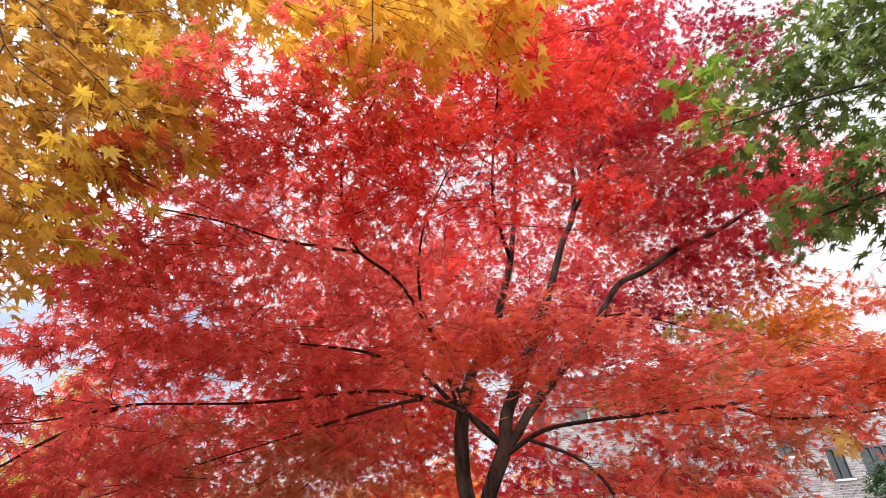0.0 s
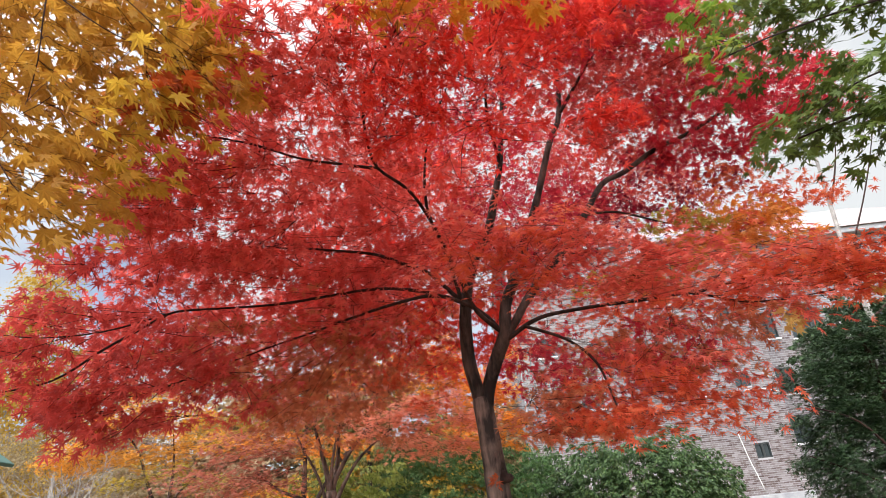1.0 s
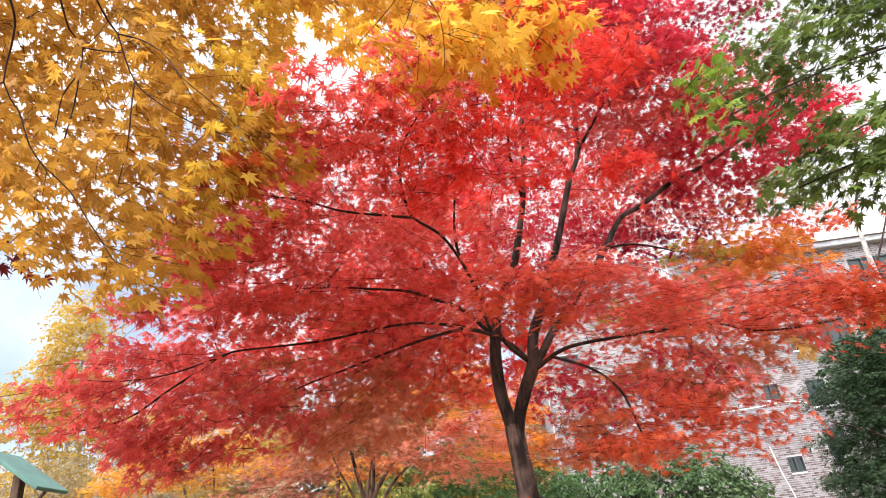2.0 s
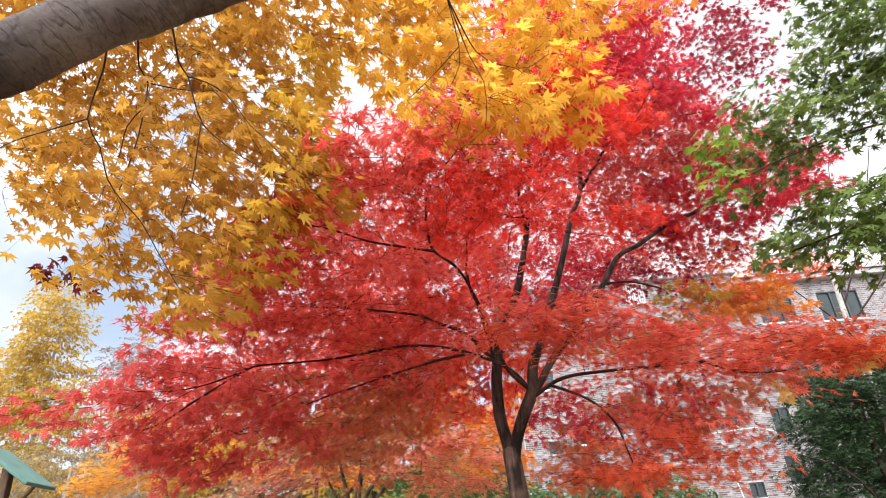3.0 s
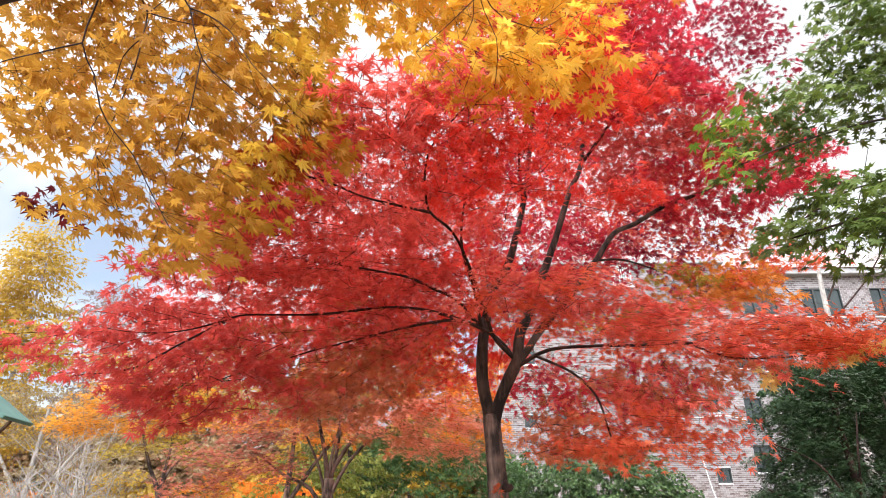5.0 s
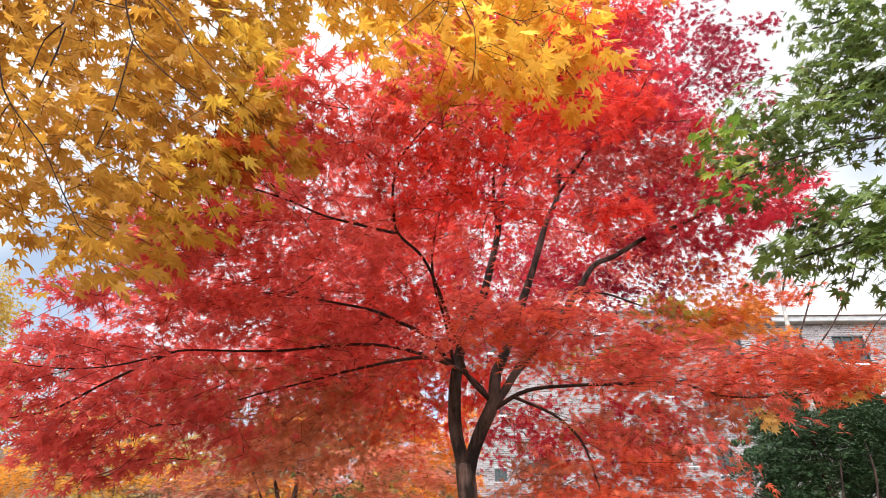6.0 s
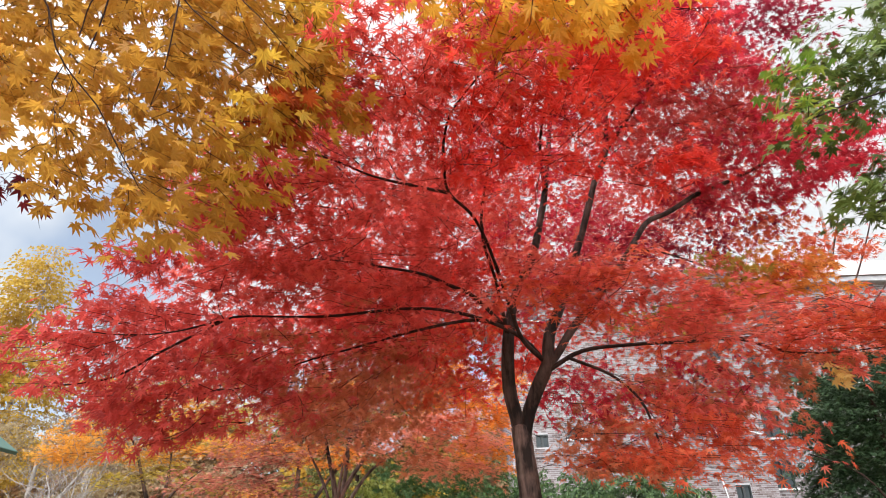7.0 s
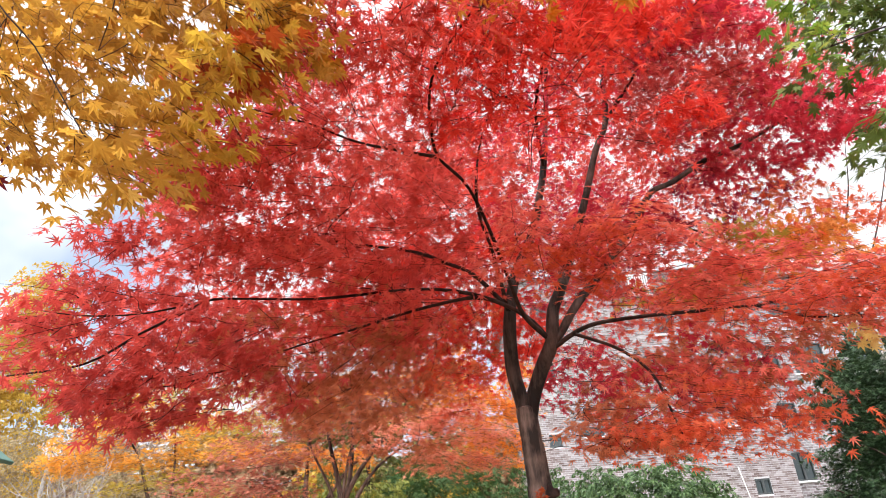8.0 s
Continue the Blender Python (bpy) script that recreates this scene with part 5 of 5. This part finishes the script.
far_tree("bronze_maple", (-1.77, 6.0, 0), "small multi-stemmed maple turning bronze and red", [
    ("trunk", [(-1.8, 6, -0.02), (-1.78, 6, 0.9), (-1.77, 6.0, 1.7), (-1.76, 6.0, 1.99)], 0.075, 0.055),
    ("stem", [(-1.77, 6, 1.7), (-1.76, 6.0, 1.99), (-1.65, 6.0, 2.22), (-1.48, 6.0, 2.45), (-1.2, 5.9, 2.7)], 0.04, 0.008),
    ("stem", [(-1.77, 6, 1.7), (-1.8, 6.05, 2.1), (-1.89, 6.0, 2.52), (-2.0, 6.0, 3.0)], 0.04, 0.008),
    ("stem", [(-1.77, 6, 1.6), (-1.95, 6.0, 1.9), (-2.26, 6.0, 2.05), (-2.5, 5.9, 2.25)], 0.03, 0.008),
    ("stem", [(-1.76, 6, 1.9), (-1.7, 6.1, 2.4), (-1.72, 6.2, 3.0)], 0.03, 0.008),
    ("stem", [(-1.77, 6, 1.75), (-1.62, 5.95, 2.05), (-1.42, 5.9, 2.3), (-1.1, 5.8, 2.5)], 0.026, 0.007),
    ("stem", [(-1.77, 6, 1.8), (-1.74, 5.95, 2.2), (-1.62, 5.9, 2.7)], 0.024, 0.007),
    ("stem", [(-1.77, 6, 1.7), (-1.86, 5.95, 2.1), (-2.05, 5.9, 2.5), (-2.15, 5.9, 2.8)], 0.022, 0.006),
], [
    ([(-1.9, 6.0, 2.95, 0.9, 0.7, 0.25), (-1.2, 6.1, 3.2, 0.7, 0.6, 0.25), (-2.91, 5.8, 2.21, 0.62, 0.45, 0.19), (-3.2, 5.8, 1.91, 0.4, 0.4, 0.14), (-2.44, 5.8, 2.52, 0.58, 0.45, 0.18), (-1.87, 5.8, 2.73, 0.51, 0.45, 0.19), (-2.25, 5.8, 2.12, 0.33, 0.4, 0.16)], PINK_BRONZE, 1700, 0.05, SMALL_LEAF, (0.25, 0.45)),
    ([(-1.08, 5.6, 2.57, 0.56, 0.4, 0.19), (-0.77, 5.6, 2.33, 0.37, 0.4, 0.14), (-0.38, 5.6, 2.26, 0.19, 0.3, 0.09), (-0.66, 5.6, 2.72, 0.34, 0.3, 0.12), (-0.36, 5.6, 2.52, 0.26, 0.3, 0.10)], SALMON_PINK, 3000, 0.048, SMALL_LEAF, (0.25, 0.45)),
], (-1.77, 6.0), 31)
far_tree("orange_maple", (-4.4, 8.0, 0), "slender maple with orange and yellow layered leaves", [
    ("trunk", [(-4.35, 8, -0.02), (-4.38, 8, 1.0), (-4.4, 8.0, 1.74), (-4.43, 8.0, 1.95)], 0.07, 0.05),
    ("stem", [(-4.43, 8.0, 1.95), (-4.63, 8.0, 2.32), (-4.72, 8.0, 2.55), (-4.89, 8.0, 2.94), (-5.2, 8, 3.3)], 0.035, 0.008),
    ("stem", [(-4.43, 8.0, 1.9), (-4.35, 8.0, 2.2), (-4.17, 8.0, 2.39), (-3.9, 8.0, 2.6)], 0.03, 0.008),
    ("stem", [(-4.43, 8.0, 1.95), (-4.4, 8.1, 2.6), (-4.5, 8.2, 3.2)], 0.03, 0.008),
], [
    ([(-5.5, 7.9, 3.0, 0.6, 0.6, 0.22), (-5.0, 7.7, 3.25, 0.6, 0.6, 0.2), (-4.5, 8.0, 3.4, 0.7, 0.7, 0.25), (-4.0, 7.9, 2.95, 0.5, 0.5, 0.18), (-4.7, 8.0, 2.85, 0.6, 0.5, 0.14), (-5.6, 7.8, 2.82, 0.4, 0.5, 0.14)], GOLDEN_ORANGE, 1800, 0.052, SMALL_LEAF, (0.25, 0.5)),
    ([(-4.85, 7.7, 2.5, 0.4, 0.4, 0.14), (-4.35, 7.8, 2.62, 0.4, 0.5, 0.14), (-3.85, 8.0, 2.42, 0.4, 0.4, 0.12)], OLIVE, 1300, 0.050, SMALL_LEAF, (0.25, 0.5)),
    ([(-3.5, 9.0, 2.2, 0.6, 0.5, 0.2), (-4.1, 9.0, 2.0, 0.5, 0.5, 0.2)], ORANGE, 1100, 0.052, SMALL_LEAF, (0.25, 0.5)),
], (-4.4, 8.0), 41)
far_tree("yellow_maple", (-3.2, 10.0, 0), "yellow and orange maple", [
    ("trunk", [(-3.2, 10, -0.02), (-3.2, 10, 1.5), (-3.15, 10, 2.4), (-3.1, 10.0, 3.6)], 0.09, 0.02),
    ("stem", [(-3.18, 10, 1.8), (-2.4, 9.8, 2.8), (-1.4, 9.6, 3.4), (-0.4, 9.4, 3.6)], 0.04, 0.01),
], [
    ([(-3.2, 9.6, 3.6, 0.9, 0.8, 0.3), (-4.4, 10, 3.5, 0.8, 0.8, 0.3), (-1.65, 9.6, 3.46, 0.5, 0.5, 0.16), (-4.14, 9.60, 4.18, 0.7, 0.5, 0.25), (-5.45, 9.80, 4.22, 0.7, 0.5, 0.22), (-6.31, 9.80, 4.19, 0.6, 0.5, 0.22)], YELLOW, 1100, 0.06, SMALL_LEAF, (0.3, 0.5)),
    ([(-0.75, 8.5, 3.6, 0.36, 0.5, 0.32), (-0.33, 8.5, 3.33, 0.34, 0.5, 0.4), (-0.34, 8.5, 2.8, 0.33, 0.5, 0.25), (-0.69, 8.5, 4.0, 0.33, 0.5, 0.25), (0.16, 8.50, 3.74, 0.22, 0.4, 0.26), (0.14, 8.50, 3.25, 0.22, 0.4, 0.26), (0.15, 8.50, 2.78, 0.22, 0.4, 0.26)], ORANGE, 2600, 0.064, SMALL_LEAF, (0.3, 0.5)),
    ([(-0.5, 9.2, 3.5, 0.8, 0.7, 0.4), (-2.4, 9.6, 3.9, 0.9, 0.6, 0.35), (-1.2, 9.6, 4.0, 0.8, 0.6, 0.35), (-3.7, 9.6, 3.1, 0.7, 0.5, 0.2), (-2.6, 9.6, 2.95, 0.7, 0.5, 0.2)], ORANGE, 1250, 0.064, SMALL_LEAF, (0.3, 0.5)),
], (-3.2, 10.0), 51)
far_tree("poplar", (-15.5, 20, 0), "tall tree with thinning yellow leaves", [
    ("trunk", [(-15.5, 20, -0.02), (-15.5, 20, 4), (-15.4, 20, 8), (-15.3, 20, 12)], 0.13, 0.03),
    ("limb", [(-15.5, 20, 4), (-16.5, 20, 7), (-17.2, 20, 9.5)], 0.08, 0.02),
    ("limb", [(-15.5, 20, 4.5), (-14.6, 20, 7), (-14.2, 20, 9)], 0.08, 0.02),
], [([(-15.6, 20, 10.2, 1.3, 1.2, 2.0), (-16.8, 20, 7.8, 1.5, 1.2, 1.8), (-14.9, 20, 7.2, 1.3, 1.2, 1.8), (-16, 20, 4.6, 2.0, 1.5, 1.5)], YELLOW, 900, 0.115, OVAL, (0.6, 1.1))], (-15.5, 20), 61, PALE_BARK)
far_tree("fading_tree", (-12.9, 21, 0), "half-bare tree with greyish pink leaves", [
    ("trunk", [(-12.9, 21, -0.02), (-12.9, 21, 4), (-12.8, 21, 8), (-12.7, 21, 10)], 0.16, 0.03),
    ("limb", [(-12.9, 21, 4), (-13.8, 21, 7), (-14.0, 21, 9)], 0.06, 0.015),
    ("limb", [(-12.9, 21, 4.5), (-12.0, 21, 7), (-11.6, 21, 8.5)], 0.06, 0.015),
], [([(-12.9, 21, 8.6, 1.3, 1.0, 1.5), (-12.3, 21, 6.2, 1.5, 1.0, 1.5), (-13.5, 21, 5, 1.5, 1, 1.5)], PINKISH, 600, 0.09, OVAL, (0.6, 1.0))], (-12.9, 21), 71, PALE_BARK)
far_tree("dry_tree", (-9.5, 13, 0), "tree with dry tan leaves", [
    ("trunk", [(-9.5, 13, -0.02), (-9.5, 13, 2), (-9.4, 13, 4)], 0.1, 0.03),
    ("limb", [(-9.5, 13, 1.6), (-8.4, 13, 3.2), (-7.6, 13, 3.8)], 0.05, 0.012),
    ("limb", [(-9.5, 13, 1.8), (-10.6, 13, 3.4), (-11.2, 13, 4.2)], 0.05, 0.012),
], [([(-9.5, 13, 3.8, 1.6, 0.9, 0.8), (-7.8, 13, 3.3, 1.2, 0.9, 0.8), (-11, 13, 3.8, 1.3, 0.9, 0.9), (-9, 13, 2.3, 2.2, 0.9, 0.6)], STRAW, 800, 0.06, OVAL, (0.4, 0.8))], (-9.5, 13), 81, PALE_BARK)


def bare_shrub(name, base, label, count, spread, height, seed, thick, bark=PALE_BARK):
    """A fan of slim stems with rising side shoots and no leaves."""
    t = thing(name, base, label, "shrub")
    rnd = np.random.default_rng(seed)
    b = np.array(base)
    fine = []
    for k in range(count):
        d = np.array([*rnd.normal(0, 1, 2) * spread, 0])
        top = height * rnd.uniform(0.75, 1.0)
        p = [b + 0.08 * d + [0, 0, -0.02], b + 0.22 * d + [0, 0, top * 0.4], b + 0.5 * d + [0, 0, top * 0.75], b + 0.75 * d + [0, 0, top]]
        line = limb(t, "stem", [tuple(q) for q in p], thick * rnd.uniform(0.7, 1.2), 0.004, bark, 7, 0.08, 0.1)
        for _ in range(14):
            s = line[rnd.integers(len(line) // 3, len(line) - 1)]
            a = rnd.uniform(0, 2 * np.pi)
            far = rnd.uniform(0.25, 0.7)
            tip = s + [math.cos(a) * far, math.sin(a) * far, far * rnd.uniform(0.2, 1.1)]
            q = smooth_line([s, (s + tip) / 2 + rnd.normal(0, 0.04, 3), tip], 0.08)
            fine.append(tube_arrays(q, np.linspace(0.006, 0.0025, len(q)), 4))
            for _ in range(4):
                s2 = q[rnd.integers(1, len(q))]
                t2 = s2 + rnd.normal(0, 0.1, 3) + [0, 0, 0.1]
                fine.append(tube_arrays(np.array([s2, (s2 + t2) / 2 + rnd.normal(0, 0.012, 3), t2]), [0.003, 0.0025, 0.0015], 3))
    verts, quads = join(fine)
    part("twigwork", mesh_of("twigwork", verts, quads, True), bark, t, "", "stuff")


bare_shrub("bare_shrub", (-5.1, 7.0, 0), "leafless shrub with pale grey stems", 9, 0.30, 2.6, 91, 0.034)
bare_shrub("bare_shrub", (-6.6, 8.2, 0), "leafless shrub with pale grey stems", 12, 0.9, 2.5, 92, 0.016)
pale = far_tree("bare_tree", (9.2, 14.0, 0), "nearly leafless tree with a pale trunk beside the building", [
    ("trunk", [(9.25, 14, -0.02), (9.2, 14, 3), (9.17, 14, 6.2), (9.27, 14, 8.0), (9.4, 14, 9.6)], 0.13, 0.035),
], [([(11.2, 14, 6.4, 1.3, 0.6, 0.9), (12.6, 14, 6.8, 1.0, 0.6, 0.9)], RUST, 200, 0.07, SMALL_LEAF, (0.5, 0.9)), ([(11.3, 14, 10.4, 1.2, 0.6, 0.9)], TAN, 25, 0.05, SMALL_LEAF, (0.6, 1.1))], (9.2, 14), 95, PALE_BARK)
for pts, r in (([(9.2, 14, 5.6), (8.6, 13.6, 6.1), (7.9, 13.3, 6.6), (7.2, 13, 7.1)], 0.03), ([(9.2, 14, 6.5), (10.2, 14, 8.2), (11.0, 14, 9.8), (11.6, 14, 11.2)], 0.026), ([(9.2, 14, 6.0), (10.6, 14, 7.4), (11.8, 14, 9.2), (12.6, 14, 11.4)], 0.026), ([(9.3, 14, 8.0), (9.9, 14, 9.4), (10.3, 14, 10.8)], 0.03), ([(9.2, 14, 5.0), (10.4, 14, 5.9), (11.6, 14, 7.2), (12.5, 14, 7.8)], 0.03)):
    limb(pale, "limb", pts, r, 0.007, TWIG, 7, 0.08, 0.1)


# ---- evergreens ----
def evergreen(name, base, label, lobes, material, per_area, size, seed, leaf=FEATHER, reach=(0.16, 0.32), tilt=1.1, hang=0.25, trunk_top=2.0, droop=(0.1, 1.2)):
    t = thing(name, base, label, "shrub")
    line = limb(t, "trunk", [(base[0], base[1], -0.02), (base[0] + 0.03, base[1], trunk_top * 0.5), (base[0], base[1], trunk_top)], 0.07, 0.03, TWIG, 8, 0.08, 0.15)
    crown(t, seed, lobes, (base[0], base[1]), [line], material, per_area, size, leaf, wood=False, reach=reach, per_spray=26, tilt=tilt, hang=hang, droop=droop)
    return t


yew = evergreen("yew", (4.44, 7.1, 0), "dense dark green yew with brown inner branches", [(4.12, 7.10, 2.54, 0.49, 0.49, 0.61), (3.75, 7.10, 2.34, 0.32, 0.36, 0.49), (4.68, 7.18, 2.82, 0.49, 0.49, 0.45), (5.25, 7.27, 2.74, 0.49, 0.49, 0.49), (3.87, 6.94, 1.61, 0.57, 0.57, 0.57), (4.60, 7.02, 1.85, 0.49, 0.41, 0.41), (5.25, 7.10, 1.69, 0.65, 0.57, 0.57), (4.36, 7.18, 3.10, 0.36, 0.41, 0.24), (5.90, 7.35, 2.74, 0.65, 0.57, 0.73), (5.98, 7.27, 1.61, 0.65, 0.57, 0.57), (3.43, 7.10, 2.29, 0.18, 0.24, 0.05), (3.39, 7.10, 1.85, 0.20, 0.24, 0.05), (3.51, 7.10, 2.70, 0.20, 0.24, 0.06), (3.75, 7.10, 2.82, 0.34, 0.41, 0.32), (4.28, 7.18, 3.23, 0.49, 0.49, 0.34), (4.93, 7.18, 3.27, 0.49, 0.49, 0.36), (5.66, 7.27, 3.27, 0.57, 0.49, 0.41), (3.63, 7.10, 1.93, 0.32, 0.32, 0.41), (4.2, 7.6, 1.8, 0.7, 0.4, 0.6), (5.0, 7.6, 1.8, 0.7, 0.4, 0.6), (5.8, 7.6, 2.0, 0.7, 0.4, 0.7), (4.6, 7.6, 2.6, 0.7, 0.4, 0.5)], YEW, 5200, 0.066, 101, trunk_top=3.2, tilt=0.4, hang=0.35, reach=(0.18, 0.34), droop=(0.0, 0.5))
for pts in ([(4.44, 7.10, 1.04), (4.20, 6.86, 1.69), (3.87, 6.78, 2.17), (3.39, 6.86, 2.42)], [(4.44, 7.10, 1.28), (4.68, 6.86, 1.93), (4.85, 6.78, 2.50), (4.93, 6.86, 2.98)], [(4.44, 7.10, 0.96), (4.93, 6.86, 1.61), (5.33, 6.78, 2.17), (5.66, 6.94, 2.82)], [(4.44, 7.10, 1.44), (4.36, 6.78, 2.17), (4.44, 6.70, 2.74)], [(4.40, 7.10, 1.12), (3.96, 6.86, 1.53), (3.31, 6.94, 1.89)], [(4.44, 7.10, 0.88), (5.25, 6.86, 1.36), (6.06, 6.86, 1.93)]):
    limb(yew, "limb", pts, 0.028, 0.007, TWIG, 7, 0.1, 0.12)
evergreen("green_shrub", (2.8, 12.0, 0), "leafy grey-green shrub under the red maple", [(0.9, 12, 2.2, 0.55, 0.6, 0.72), (1.7, 12, 2.1, 0.7, 0.7, 0.7), (2.5, 12, 2.1, 0.7, 0.7, 0.78), (3.3, 12, 2.0, 0.7, 0.7, 0.92), (4.0, 12.1, 1.65, 0.45, 0.6, 0.75), (1.3, 12, 1.2, 0.9, 0.7, 0.8), (3.0, 12, 1.1, 1.1, 0.7, 0.8)], LAUREL, 3900, 0.066, 102, OVAL, tilt=0.8)
evergreen("green_shrub", (-1.2, 11.0, 0), "dark green conifer shrub", [(-1.8, 11, 2.0, 0.6, 0.6, 0.8), (-1.5, 11.3, 2.75, 0.5, 0.5, 0.45), (-0.6, 11.3, 2.9, 0.4, 0.4, 0.4), (-0.9, 11, 2.15, 0.6, 0.6, 0.85), (-0.1, 11.2, 2.2, 0.6, 0.6, 0.85), (0.5, 11.2, 2.0, 0.45, 0.6, 0.9), (-1.0, 11, 1.2, 1.3, 0.6, 0.7)], HEDGE, 2500, 0.080, 103, FEATHER, tilt=0.6, hang=0.4)


evergreen("yellow_green_bush", (-3.0, 10.5, 0), "pale yellow-green bush behind the bronze maple", [(-3.4, 10.5, 2.0, 0.5, 0.5, 0.5), (-2.6, 10.5, 2.15, 0.6, 0.5, 0.55), (-1.95, 10.6, 2.3, 0.4, 0.5, 0.5), (-2.8, 10.5, 1.3, 1.0, 0.6, 0.6)], YELLOW_GREEN, 1900, 0.075, 106, OVAL)
evergreen("green_tree", (-2.8, 14.0, 0), "olive green tree behind the bronze maple", [(-3.97, 14, 4.3, 0.85, 0.6, 0.6), (-2.8, 14, 4.2, 0.85, 0.6, 0.65), (-1.76, 14, 4.2, 0.8, 0.6, 0.6), (-3.46, 14, 5.0, 0.8, 0.5, 0.5), (-2.26, 14, 4.98, 0.8, 0.5, 0.5), (-2.8, 14, 3.0, 1.6, 0.6, 0.8), (-1.2, 14, 3.4, 0.6, 0.6, 0.6)], OLIVE_GREEN, 1000, 0.10, 107, OVAL, trunk_top=4.4, reach=(0.3, 0.5))
evergreen("holly_tree", (10.4, 16.5, 0), "dark green holly beside the pale bare tree", [(9.2, 16.5, 4.8, 0.8, 0.7, 1.0), (10.4, 16.5, 5.4, 0.9, 0.7, 1.1), (11.7, 16.5, 5.6, 0.9, 0.7, 1.1), (12.9, 16.5, 5.0, 0.9, 0.7, 1.2), (10.8, 16.5, 3.4, 2.0, 0.8, 1.0)], YEW, 700, 0.16, 104, OVAL, trunk_top=5.0, reach=(0.3, 0.5))


def far_woods(name, label, seed, material, x0, x1, step, y, top, share):
    """A belt of woods so far off that no leaf can be told: uneven crowns at several depths."""
    rnd = np.random.default_rng(seed)
    lobes = []
    for x in np.arange(x0, x1, step):
        if rnd.uniform() < share:
            h = top * rnd.uniform(0.6, 1.0)
            lobes.append((x + rnd.uniform(-1, 1), y + rnd.uniform(-2.5, 2.5), h * 0.72, rnd.uniform(1.4, 2.4), 1.2, h * 0.3))
            lobes.append((x + rnd.uniform(-1, 1), y + rnd.uniform(-2.5, 2.5), h * 0.30, rnd.uniform(1.8, 2.8), 1.2, h * 0.34))
    place, frames, sizes, starts, tips = leaf_poses(rnd, lobes, (0, 90), 400, 0.24, reach=(0.7, 1.3), per_spray=20, tilt=1.1)
    ob = part(name, leaves_mesh(name, place, frames, sizes, OVAL), material, None, "", "stuff")
    tagged(ob, label, "woods")


far_woods("far_woods", "distant belt of tan autumn woods", 120, TAN, -46, 5, 2.0, 30, 9.0, 1.0)
far_woods("far_woods", "distant low thicket of straw coloured leaves", 125, STRAW, -46, 5, 1.5, 35, 6.0, 1.0)
far_woods("far_woods", "distant yellow trees among the woods", 121, YELLOW, -44, 0, 3.0, 28, 6.5, 0.6)
far_woods("far_woods", "distant orange trees among the woods", 122, ORANGE, -40, 1, 4.0, 27, 3.6, 0.4)
far_woods("far_woods", "distant evergreen trees among the woods", 123, HEDGE, -45, 3, 3.0, 31, 6.5, 0.8)
far_woods("far_woods", "distant bare woods beyond the building", 124, PINKISH, 27, 48, 2.6, 34, 8.0, 0.8)


# ---- roofed notice board ----
def notice_board():
    green_paint = mottled("dark green painted board", (0.03, 0.09, 0.075), (0.06, 0.15, 0.12), 5, 0.5)
    wood = bark_material("weathered brown post", (0.05, 0.03, 0.02), (0.14, 0.08, 0.05), 20)
    b = thing("notice_board", (-5.5, 5.55, 0), "wooden post with a slanted green roof board and brace", "notice board")
    part("post", boxes("post", ((-5.39, 5.56, -0.01), (-5.30, 5.65, 2.8)), bevel=0.008), wood, b, "brown wooden post")
    bm = bmesh.new()
    box(bm, (-0.32, -0.30, -0.02), (0.40, 0.30, 0.02), 0.006)
    bmesh.ops.transform(bm, matrix=pose(-5.30, 5.6, 2.80, 0, 36, 8), verts=bm.verts)
    part("roof_board", done(bm, "roof_board"), green_paint, b, "green painted roof board")
    brace = np.array([(-5.33, 5.6, 2.1), (-5.2, 5.6, 2.35), (-5.0, 5.6, 2.6)])
    part("brace", mesh_of("brace", *tube_arrays(brace, [0.018] * 3, 6), True), wood, b)
    part("cross_piece", boxes("cross_piece", ((-6.3, 5.58, 1.9), (-5.38, 5.63, 1.98)), bevel=0.006), wood, b)


notice_board()


def street_lamp():
    metal = mottled("dark grey lamp post paint", (0.03, 0.033, 0.036), (0.06, 0.064, 0.07), 14, 0.45)
    pale = mottled("pale lamp head", (0.55, 0.56, 0.58), (0.7, 0.71, 0.73), 6, 0.5)
    l = thing("street_lamp", (5.6, 7.0, 0), "dark grey lamp post with a flat pale head", "street lamp")
    post = np.array([(5.6, 7, -0.01), (5.6, 7, 0.6), (5.6, 7, 2.0), (5.6, 7, 3.55)])
    part("post", mesh_of("post", *tube_arrays(post, [0.055, 0.038, 0.036, 0.034], 14), True), metal, l)
    part("head", boxes("head", ((5.56, 6.85, 3.56), (5.95, 7.15, 3.62)), bevel=0.02), pale, l, "flat pale lamp head")


street_lamp()
